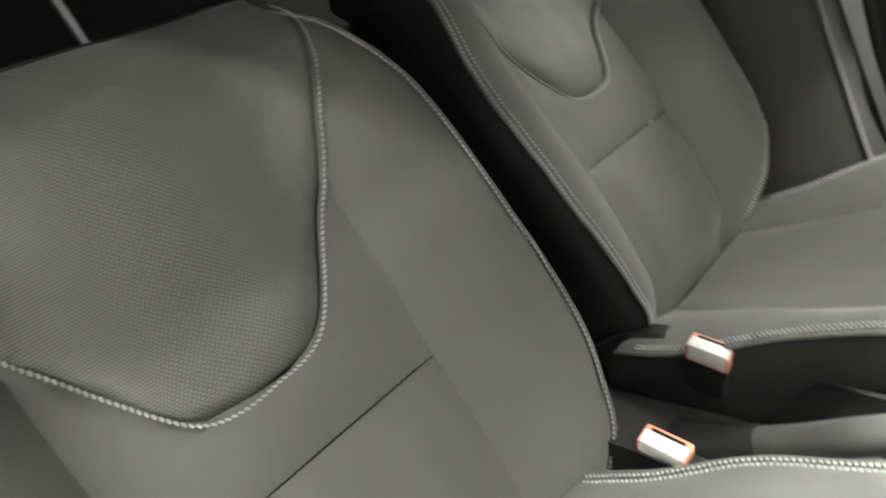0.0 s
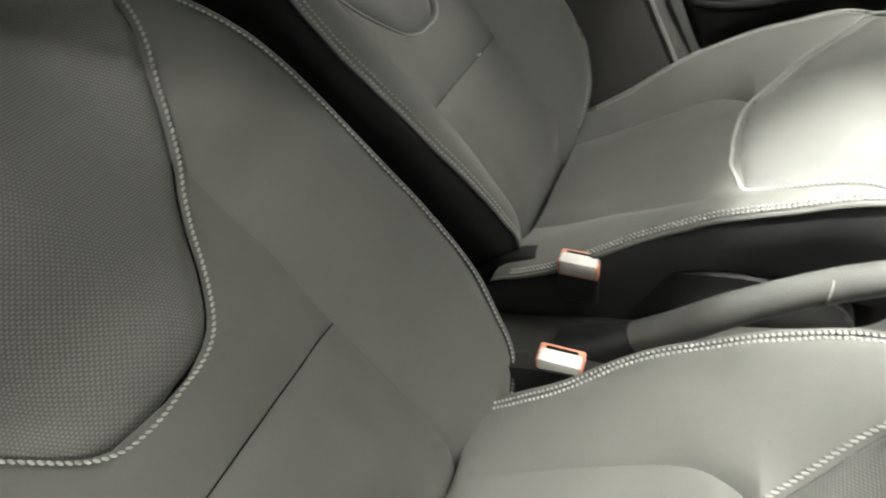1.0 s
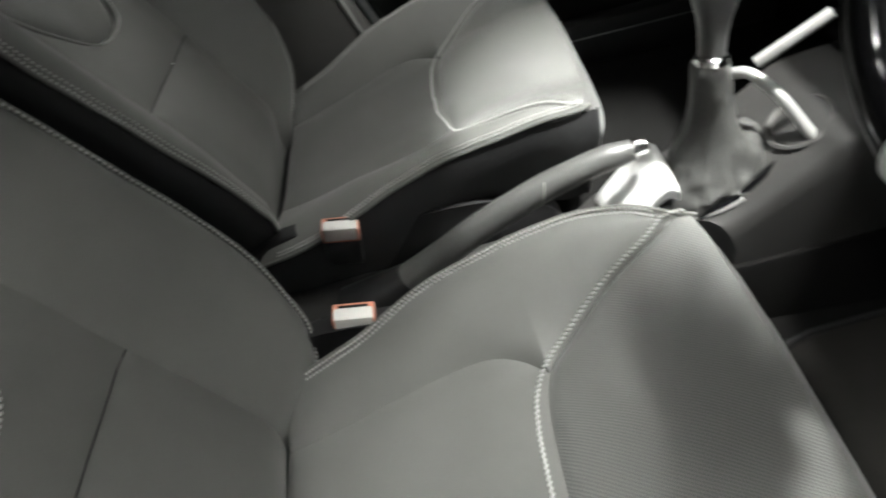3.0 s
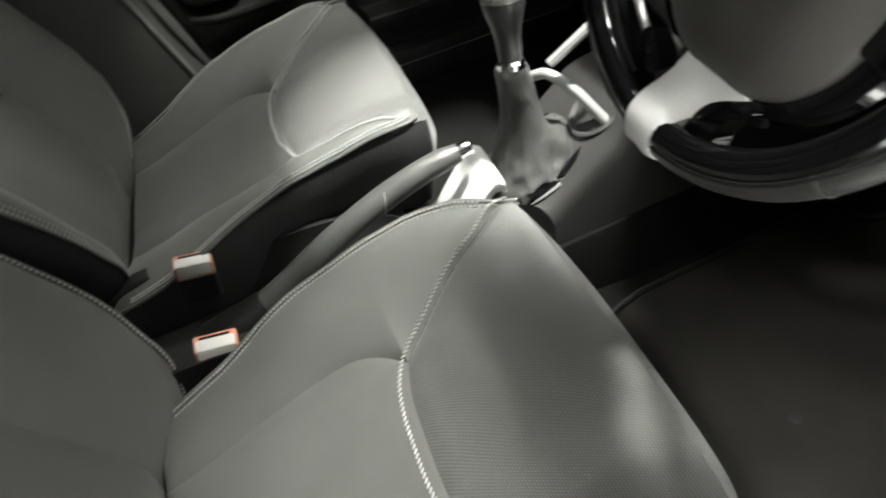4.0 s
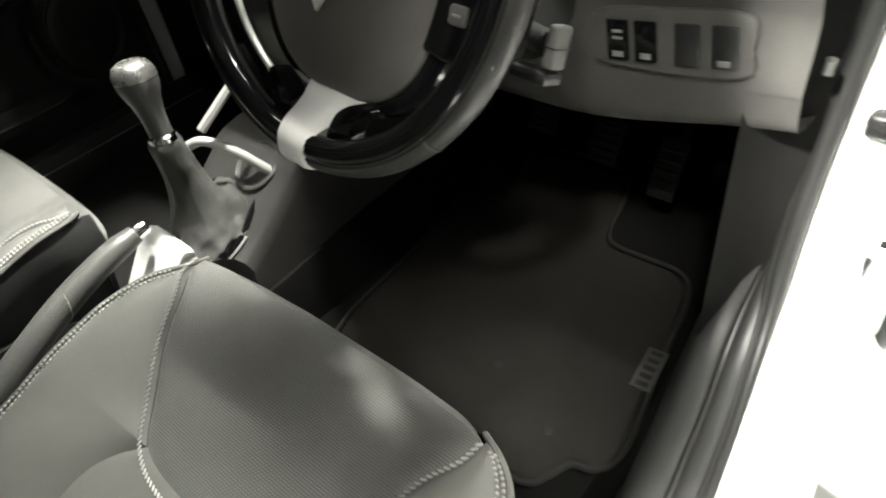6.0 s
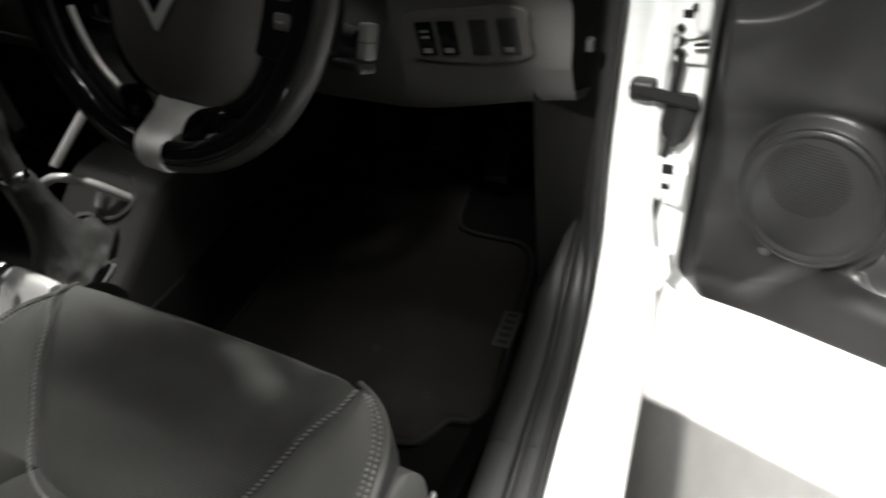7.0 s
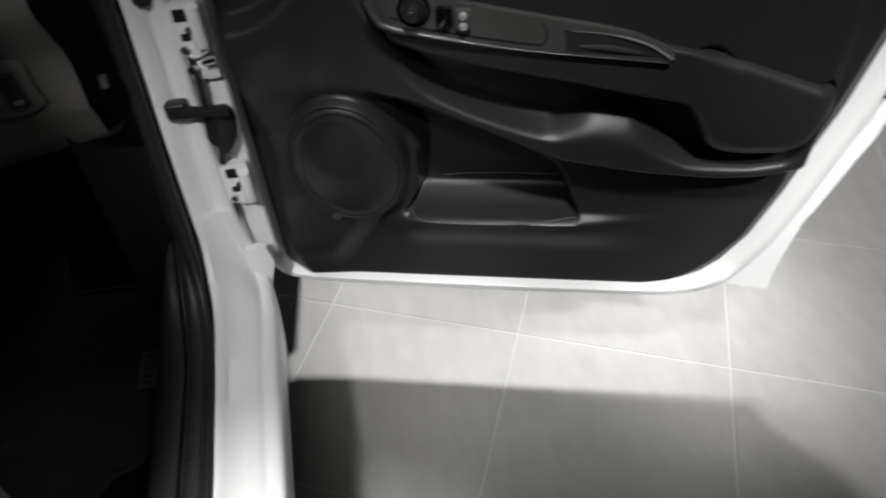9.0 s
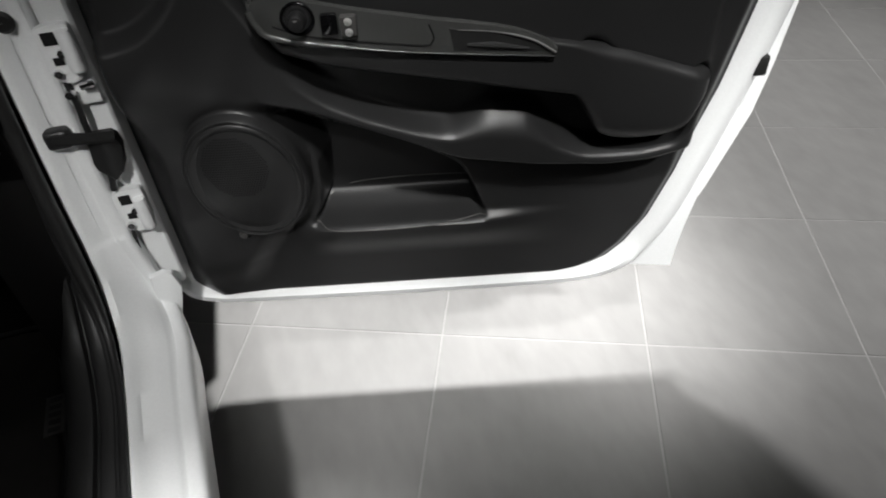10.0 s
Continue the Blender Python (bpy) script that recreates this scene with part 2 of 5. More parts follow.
# ---- setting: showroom ----
def slab(name, lo, hi, mat, kind="structure", label="", category=""):
    return tagged(part(name, box(bmesh.new(), lo, hi, 0), mat, None, smooth=False), label, category, kind=kind)


R = 5.0
floor = slab("floor", (-R, -R, -0.2), (R, R, -0.0014), GROUT, label="floor of large grey stone tiles with pale joints", category="floor")
# ceiling and walls are out of view, kept dark so little light bounces back
slab("ceiling", (-R, -R, CEIL), (R, R, CEIL + 0.2), WALL, label="plain unseen ceiling, dark grey to cut bounced light", category="ceiling")
slab("wall_north", (-R, R, -0.2), (R, R + 0.2, CEIL + 0.2), WALL, label="plain unseen wall, dark grey to cut bounced light", category="wall")
slab("wall_south", (-R, -R - 0.2, -0.2), (R, -R, CEIL + 0.2), WALL, label="plain unseen wall, dark grey to cut bounced light", category="wall")
slab("wall_east", (R, -R, -0.2), (R + 0.2, R, CEIL + 0.2), WALL, label="plain unseen wall, dark grey to cut bounced light", category="wall")
slab("wall_west", (-R - 0.2, -R, -0.2), (-R, R, CEIL + 0.2), WALL, label="plain unseen wall, dark grey to cut bounced light", category="wall")

# housings for the added spots, out of view
for eye, target, watts, angle, blend in SPOTS:
    lamp = thing("added_spotlight", "small round spotlight added out of view, switched on", "spotlight", pose(eye[0], eye[1], CEIL), "showroom spotlights")
    part("housing", lathe(bmesh.new(), [(0.001, 0), (0.075, 0), (0.075, -0.045), (0.068, -0.045), (0.062, -0.02)], Matrix()), PLASTIC, lamp)
# casings with glowing diffusers for the added fill lamps
for x, y, watts in PANELS:
    lamp = thing("added_fill_light", "long flat fill light added out of view, switched on", "ceiling light", pose(x, y, CEIL), "showroom lights")
    part("frame", box(bmesh.new(), (-0.62, -0.17, -0.03), (0.62, 0.17, 0.0), 0.004), PAINT, lamp)
    part("diffuser", box(bmesh.new(), (-0.58, -0.13, -0.036), (0.58, 0.13, -0.0302), 0.002), LIT, lamp)


# ---- car body ----
def sections(rows, n=6):
    """Rows of equal length made dense lengthwise along smooth curves."""
    cols = [spline([r[j] for r in rows], n) for j in range(len(rows[0]))]
    return [[tuple(c[i]) for c in cols] for i in range(n)]


body = thing("car", "white hatchback with an open front door and grey cloth seats", "car")
# sill and hinge pillar: inner lip, crown, outer edge, outer flank, as (x, y, z) rows from rear to top
sill_rows = []
for y, z, xi, xo, ny, nz in ((-0.9, 0.37, 0.842, 0.932, 0, 1), (-0.2, 0.37, 0.842, 0.932, 0, 1), (0.30, 0.37, 0.834, 0.924, 0, 1), (0.53, 0.37, 0.816, 0.906, 0, 1), (0.66, 0.37, 0.801, 0.892, 0, 1), (0.80, 0.373, 0.784, 0.877, -0.06, 1),
                             (0.89, 0.390, 0.773, 0.867, -0.35, 0.94), (0.955, 0.455, 0.764, 0.850, -0.8, 0.6), (0.972, 0.505, 0.763, 0.830, -0.93, 0.36), (0.98, 0.54, 0.762, 0.826, -0.97, 0.24), (0.99, 0.68, 0.766, 0.824, -1, 0.05), (1.0, 0.85, 0.772, 0.827, -1, 0), (1.015, 1.02, 0.773, 0.832, -1, 0)):
    w = xo - xi
    flat = {0.89: (0.90, 0.372), 0.955: (0.968, 0.388)}.get(y)       # the outer half stays flat up to the pillar's foot

    def at(x, h):
        if flat:
            g = smooth(xi + 0.10 * w, xi + 0.95 * w, x)
            return (x, y + (flat[0] - y) * g + ny * h * (1 - 0.8 * g), z + (flat[1] - z) * g + (nz + (1 - nz) * g) * h)
        return (x, y + ny * h, z + nz * h)
    sill_rows.append([at(xi - 0.012, -0.05), at(xi - 0.002, -0.006), at(xi, 0.010), at(xi + 0.004, 0.014), at(xi + 0.014, 0.012), at(xi + 0.020, 0.005), at(xi + 0.45 * w, 0.002), at(xo - 0.034, 0.0), at(xo - 0.029, -0.001),
                      at(xo - 0.025, -0.0045), at(xo - 0.021, -0.0045), at(xo - 0.017, -0.001), at(xo - 0.007, -0.001), at(xo - 0.003, -0.003), at(xo, -0.008), at(xo, -0.03), at(xo - 0.006, -0.10), at(xo - 0.03, -0.17)])
part("sill", loft(bmesh.new(), sections(sill_rows, 90)), PAINT, body, "white painted sill and hinge pillar")
part("pillar_flank", loft(bmesh.new(), [[(0.822, 1.0, z), (0.825, 1.006, z), (0.826, 1.014, z), (0.822, 1.022, z)] for z in np.linspace(0.27, 1.02, 6)]), PAINT, body, "white painted return of the hinge pillar")
part("wing_flange", loft(bmesh.new(), [[(0.832, 1.030, z), (0.832, 1.006, z), (0.8335, 1.0035, z), (0.850, 1.003, z), (0.866, 1.003, z), (0.869, 1.006, z), (0.870, 1.012, z), (0.870, 1.17, z)] for z in np.linspace(0.392, 0.98, 8)]), PAINT, body, "white painted flange behind the hinges")
# black sheet added for the shade in the gap; the recess itself is white paint
part("hinge_gap_shade", loft(bmesh.new(), [[(0.822, 1.0225, z), (0.806, 1.05, z), (0.800, 1.14, z), (0.806, 1.6, z)] for z in np.linspace(0.27, 1.02, 6)]), RUBBER, body, "black sheet standing in for the shade behind the hinges")
part("plug", lathe(bmesh.new(), [(0.0005, 0.004), (0.010, 0.004), (0.014, 0.0)], pose(0.797, 0.995, 0.848, 90)), RUBBER, body, "black rubber plug")
roof = [[(x, y, z + 0.03 * (1 - (x / 0.62) ** 2)) for x in np.linspace(-0.62, 0.62, 12)] for y, z in ((0.56, 1.33), (0.2, 1.41), (-0.5, 1.43), (-1.2, 1.38))]
part("roof", loft(bmesh.new(), roof), PAINT, body)
part("headliner", loft(bmesh.new(), [[(x, y, z - 0.03) for x, y, z in r] for r in roof]), TRIM, body)
for s in (-1, 1):
    part("windscreen_pillar", tube(bmesh.new(), [(s * 0.61, 0.54, 1.33), (s * 0.68, 0.92, 1.13), (s * 0.74, 1.30, 0.95)], 0.035, 8), PAINT, body)
    part("roof_rail", tube(bmesh.new(), [(s * 0.61, 0.56, 1.33), (s * 0.63, -0.3, 1.39), (s * 0.62, -1.2, 1.35)], 0.035, 8), PAINT, body)
    part("rear_pillar", tube(bmesh.new(), [(s * 0.63, -0.42, 1.38), (s * 0.72, -0.36, 0.95), (s * 0.76, -0.30, 0.36)], 0.05, 8), PAINT, body)
part("rear_wall", box(bmesh.new(), (-0.78, -1.3, 0.1), (0.78, -1.22, 1.40), 0.01), SIDE, body)
part("rear_side_trim", box(bmesh.new(), (-0.735, -1.25, 0.2), (-0.70, -0.22, 0.94), 0.02), SOFT, body, "dark rear side lining")
far = [[(-0.70, y, 0.25), (-0.668, y, 0.255), (-0.660, y, 0.29), (-0.664, y, 0.345), (-0.676, y, 0.372), (-0.70, y, 0.378), (-0.718, y, 0.372)] for y in np.linspace(-0.30, 1.02, 10)]
part("sill_trim", loft(bmesh.new(), far), PLASTIC, body, "dark plastic sill trim on the far side")
part("sill_line", tube(bmesh.new(), [(-0.664, -0.1, 0.345), (-0.664, 1.0, 0.345)], 0.0016, 6), TRIM, body, "thin bright edge of the far sill trim")
rows = []
for z in np.linspace(0.24, 1.0, 14):
    y1 = 0.135 - 0.30 * max(z - 0.45, 0)
    x0 = -0.655 - 0.02 * smooth(0.5, 0.9, z)
    rows.append([(-0.74, y1 + 0.012, z), (x0 - 0.012, y1 + 0.008, z), (x0, y1 - 0.004, z), (x0 + 0.004, y1 - 0.03, z), (x0 + 0.010, y1 - 0.12, z), (x0 + 0.004, -0.20, z), (x0 - 0.03, -0.24, z), (-0.74, -0.25, z)])
part("pillar_trim", loft(bmesh.new(), rows), SOFT, body, "dark grey plastic centre pillar trim")
part("pillar_trim_edge", tube(bmesh.new(), [(r[2][0] + 0.001, r[2][1], r[2][2]) for r in rows], 0.006, 8), TRIM, body, "pale edge of the pillar trim")
part("flank", box(bmesh.new(), (0.72, -1.25, 0.2), (0.80, -0.42, 0.92), 0.02), PAINT, body)
part("flank", box(bmesh.new(), (-0.80, -1.25, 0.2), (-0.745, 1.36, 0.96), 0.02), SIDE, body)
part("near_side_trim", box(bmesh.new(), (0.69, -1.25, 0.2), (0.716, -0.42, 0.92), 0.01), SOFT, body)
part("bonnet", loft(bmesh.new(), [[(x, y, z - 0.05 * (x / 0.8) ** 2) for x in np.linspace(-0.82, 0.82, 12)] for y, z in ((1.34, 0.97), (1.7, 0.93), (2.2, 0.82), (2.35, 0.6), (2.36, 0.25))]), PAINT, body)
part("front_wing", loft(bmesh.new(), [[(0.86, y, z) for z in (0.25, 0.6, 0.90)] for y in (1.17, 1.7, 2.35)]), PAINT, body)
part("front_wing", loft(bmesh.new(), [[(-0.86, y, z) for z in (0.25, 0.6, 0.90)] for y in (1.17, 1.7, 2.35)]), PAINT, body)
part("bulkhead", box(bmesh.new(), (-0.76, 1.36, 0.2), (0.76, 1.40, 0.98), 0), SIDE, body)
part("underbody", box(bmesh.new(), (-0.76, -1.25, 0.16), (0.76, 1.40, 0.20), 0.01), SIDE, body)
ws = part("windscreen", loft(bmesh.new(), [[(x * w, y - 0.03 * (1 - x * x) * 0, z) for x in np.linspace(-1, 1, 8)] for y, z, w in ((0.56, 1.33, 0.60), (0.92, 1.14, 0.67), (1.32, 0.96, 0.72))]), GLASS, body, "clear windscreen glass")
ws.visible_shadow = False
lw = part("side_window", loft(bmesh.new(), [[(-0.72, 1.0, 0.95), (-0.74, -0.25, 0.93)], [(-0.62, 0.45, 1.34), (-0.64, -0.25, 1.36)]]), GLASS, body, "clear side window glass")
lw.visible_shadow = False

# road wheels
for sx in (-1, 1):
    for y in (1.72, -0.82):
        m = pose(sx * 0.80, y, 0.30, 0, 90, 0)
        w = part("road_wheel", lathe(bmesh.new(), [(0.19, -0.085), (0.27, -0.09), (0.292, -0.075), (0.30, -0.05), (0.30, 0.05), (0.292, 0.075), (0.27, 0.09), (0.19, 0.085)], m, 48), RUBBER, body, "black rubber tyre on a silver wheel")
        part("rim", lathe(bmesh.new(), [(0.0005, sx * 0.05), (0.04, sx * 0.055), (0.06, sx * 0.045), (0.16, sx * 0.06), (0.192, sx * 0.075), (0.195, sx * 0.084)], m, 40), SILVER, w, "silver wheel rim")
        for k in range(5):
            q = 2 * math.pi * k / 5
            part("spoke", tube(bmesh.new(), [m @ Vector((0.04 * math.cos(q), 0.04 * math.sin(q), sx * 0.058)), m @ Vector((0.185 * math.cos(q), 0.185 * math.sin(q), sx * 0.078))], 0.016, 8), SILVER, w)
for sx in (-1, 1):
    part("headlight", loft(bmesh.new(), [[(sx * (0.50 + 0.30 * f), 2.36 - 0.16 * f * f, z - 0.03 * f * (z < 0.6)) for f in np.linspace(0, 1, 8)] for z in (0.56, 0.62, 0.68, 0.72)]), SILVER, body, "clear headlight")

# rubber door seal along the opening, and the plastic scuff trim inside it
def sill_x(y):
    """The inner edge of the painted sill along the car."""
    return float(np.interp(y, (0.30, 0.53, 0.66, 0.80, 0.89, 0.955), (0.834, 0.816, 0.801, 0.784, 0.773, 0.764)))


seal_line = spline([(sill_x(y) - 0.004, y, 0.386) for y in (-0.9, 0.0, 0.3, 0.53, 0.66, 0.78)] + [(0.770, 0.86, 0.405), (0.762, 0.91, 0.45), (0.754, 0.945, 0.53), (0.754, 0.962, 0.66), (0.760, 0.970, 0.80), (0.764, 0.978, 0.95), (0.762, 0.982, 1.04)], 80)
width = [float(0.0062 + 0.0055 * smooth(0.40, 0.52, p[2])) for p in seal_line]
seal = part("door_seal", tube(bmesh.new(), [tuple(p) for p in seal_line], width, 10), RUBBER, body, "black rubber door seal round the opening")
part("lip", tube(bmesh.new(), [(x - 0.008, y, z - 0.002) for x, y, z in seal_line], [0.7 * w for w in width], 8), RUBBER, seal)
TRIM_LINE = ((-0.104, -0.110), (-0.092, -0.052), (-0.084, -0.026), (-0.071, -0.013), (-0.050, -0.009), (-0.043, -0.012), (-0.040, -0.020), (-0.036, -0.020), (-0.033, -0.009), (-0.026, -0.001), (-0.016, 0.001), (-0.008, -0.002), (-0.004, -0.012))
part("sill_trim", loft(bmesh.new(), [[(sill_x(y) - 0.004 + x, y, 0.386 + z) for x, z in TRIM_LINE] for y in np.linspace(-0.6, 0.6255, 16)]), GRILLE, body, "dark plastic sill trim")
rows = [[(sill_x(0.627) - 0.004 + x, 0.627, 0.386 + z) for x, z in TRIM_LINE]]
for k, p in enumerate(seal_line):
    if p[1] > 0.640 and p[2] < 0.97:
        d = Vector(seal_line[min(k + 1, 79)]) - Vector(seal_line[k - 1])
        n = Vector((0, -d.z, d.y)).normalized()
        f = 1 - 0.62 * smooth(0.40, 0.56, p[2])
        rows.append([(p[0] + f * x, p[1] + f * z * n.y, p[2] + f * z * n.z) for x, z in TRIM_LINE])
part("pillar_foot_trim", loft(bmesh.new(), rows), GRILLE, body, "dark plastic trim sweeping up along the hinge pillar")
part("kick_panel", loft(bmesh.new(), sections([[(0.69, 0.88, z), (0.715, 0.93, z), (0.748, 0.955, z)] for z in (0.30, 0.5, 0.70, 0.95)], 8)), CARPET, body, "dark carpeted kick panel")
part("kick_panel", loft(bmesh.new(), [[(0.69, 0.88, z), (0.685, 1.2, z), (0.68, 1.38, z)] for z in (0.25, 0.5, 0.75)]), CARPET, body)

# ---- hinges and check strap in the door gap ----
HX, HY, TH = 0.862, 1.04, 77.0


def hinge(z, k):
    m = pose(0.847, 0.996, z)
    plate = [(-0.021, -0.030), (-0.022, 0.024), (-0.014, 0.034), (0.012, 0.036), (0.020, 0.028), (0.021, -0.020), (0.012, -0.036), (-0.012, -0.038)]
    up = m @ pose(0, 0, 0, 90)
    t = part("hinge", prism(bmesh.new(), [tuple(p) for p in spline(plate + plate[:1], 40)[:-1]], 0.012, up, 0.003), PAINT, body, "white painted steel door hinge")
    part("knuckle", lathe(bmesh.new(), [(0.0005, -0.026), (0.008, -0.026), (0.009, -0.022), (0.009, 0.022), (0.008, 0.026), (0.0005, 0.026)], m @ pose(0.013, -0.018, 0.004 * k), 14), PAINT, t)
    part("slot", box(bmesh.new(), (-0.014, -0.0136, 0.012), (0.002, -0.0121, 0.028), 0.001, m=m), DARK, t, "dark slot in the hinge")
    part("slot", box(bmesh.new(), (-0.012, -0.0136, -0.014), (0.000, -0.0121, -0.004), 0.001, m=m), DARK, t, "dark slot in the hinge")
    for u, v in ((-0.012, -0.024), (0.002, 0.001)):
        part("bolt", lathe(bmesh.new(), [(0.0005, 0.006), (0.0055, 0.006), (0.006, 0.004), (0.006, 0.0)], m @ pose(u, -0.012, v, 90), 6), CHROME, t, "steel hinge bolt")


hinge(0.805, 1)
hinge(0.560, -1)
hb0 = part("hinge_bracket", box(bmesh.new(), (-0.020, -0.006, -0.018), (0.020, 0.006, 0.016), 0.004, m=pose(0.848, 0.998, 0.748)), PAINT, body, "white bracket under the upper hinge")
part("bolt", lathe(bmesh.new(), [(0.0005, 0.014), (0.006, 0.014), (0.007, 0.011), (0.007, 0.0)], pose(0.836, 0.992, 0.752, 90), 6), CHROME, hb0, "steel bolt")
part("bolt", tube(bmesh.new(), [(0.852, 0.982, 0.760), (0.868, 0.982, 0.762)], 0.0045, 8), CHROME, hb0, "steel bolt")
strap = part("check_strap", tube(bmesh.new(), [(0.782, 0.988, 0.696), (0.800, 0.976, 0.696), (0.835, 0.972, 0.693), (0.868, 0.975, 0.688)], [0.008, 0.009, 0.008, 0.008], 8), DARK, body, "black door check strap")
part("bracket", box(bmesh.new(), (-0.016, -0.010, -0.013), (0.016, 0.012, 0.014), 0.006, 3, m=pose(0.798, 0.982, 0.695)), PLASTIC, strap, "black plastic strap block")
rows = [[(0.846 + a * w + 0.002 * math.sin(5 * z * 100), 0.988 + c * 0.014, z) for a, c in ((-1, 0.6), (-0.9, -0.6), (-0.3, -1), (0.4, -1), (0.95, -0.5), (1, 0.6))] for z, w in ((0.690, 0.016), (0.684, 0.020), (0.668, 0.022), (0.650, 0.021), (0.638, 0.019), (0.628, 0.012), (0.622, 0.004))]
part("boot", loft(bmesh.new(), rows, closed=True, cap=True), RUBBER, strap, "black rubber boot")
part("cable", tube(bmesh.new(), spline([(0.836, 0.990, 0.775), (0.838, 0.984, 0.73), (0.836, 0.984, 0.70), (0.838, 0.985, 0.63), (0.833, 0.985, 0.60)], 24), 0.0045, 8), RUBBER, body, "black wiring in the door gap")
part("cable", tube(bmesh.new(), spline([(0.832, 0.988, 0.53), (0.829, 0.985, 0.49), (0.827, 0.984, 0.44), (0.824, 0.982, 0.41)], 24), 0.003, 8), RUBBER, body, "black wiring in the door gap")
foot = [(0.828, 0.44), (0.850, 0.446), (0.862, 0.440), (0.869, 0.408), (0.856, 0.365), (0.845, 0.330), (0.822, 0.330), (0.823, 0.38)]
part("end_bracket", prism(bmesh.new(), foot, 0.010, Matrix(((1, 0, 0, 0), (0, 0, -1, 0.976), (0, 1, 0, 0), (0, 0, 0, 1))), 0.003), PAINT, body, "white bracket at the foot of the pillar")


# ---- doors ----
def table(xs, ys, blur=0.008):
    """A smoothed curve through corner points, with its slope."""
    x = np.arange(xs[0] - 0.1, xs[-1] + 0.1, 0.002)
    k = np.exp(-0.5 * (np.arange(-15, 16) * 0.002 / blur) ** 2)
    y = np.convolve(np.pad(np.interp(x, xs, ys), 15, mode="edge"), k / k.sum(), mode="valid")
    g = np.gradient(y, x)

    def at(v):
        i = min(max(int((v - x[0]) / 0.002), 0), len(x) - 2)
        f = min(max((v - x[i]) / 0.002, 0), 1)
        return y[i] + (y[i + 1] - y[i]) * f, math.hypot(1, g[i] + (g[i + 1] - g[i]) * f)

    return at


CREST = table((0.0, 0.20, 0.237, 0.275, 0.34, 0.407, 0.478, 0.595, 0.699, 0.76, 0.808, 0.84), (0.70, 0.70, 0.695, 0.685, 0.657, 0.627, 0.594, 0.574, 0.566, 0.570, 0.583, 0.60))
SHELF = table((0.0, 0.19, 0.234, 0.262, 0.301, 0.358, 0.424, 0.466, 0.522, 0.580, 0.626, 0.66, 0.74, 0.80, 0.812, 0.826, 0.87), (1.1, 0.88, 0.802, 0.754, 0.715, 0.684, 0.661, 0.654, 0.680, 0.678, 0.626, 0.604, 0.602, 0.614, 0.66, 0.76, 0.80), 0.009)
UNDER = table((0.15, 0.20, 0.234, 0.257, 0.31, 0.385, 0.482, 0.547, 0.641, 0.652, 0.677, 0.70, 0.733, 0.78, 0.80, 0.816), (1.0, 0.90, 0.834, 0.776, 0.757, 0.741, 0.722, 0.707, 0.689, 0.670, 0.622, 0.612, 0.609, 0.612, 0.622, 0.66), 0.005)
SEAM = table((0.0, 0.221, 0.377, 0.461, 0.603, 0.705, 0.815, 0.86), (0.90, 0.853, 0.824, 0.811, 0.779, 0.759, 0.720, 0.70))
MOUTH = table((0.228, 0.267, 0.35, 0.42, 0.483, 0.53), (0.682, 0.660, 0.632, 0.600, 0.563, 0.50))
FRONT = table((0.455, 0.50, 0.59, 0.68), (0.232, 0.262, 0.272, 0.232))
BACK = table((0.455, 0.475, 0.56, 0.60), (0.528, 0.515, 0.484, 0.45))


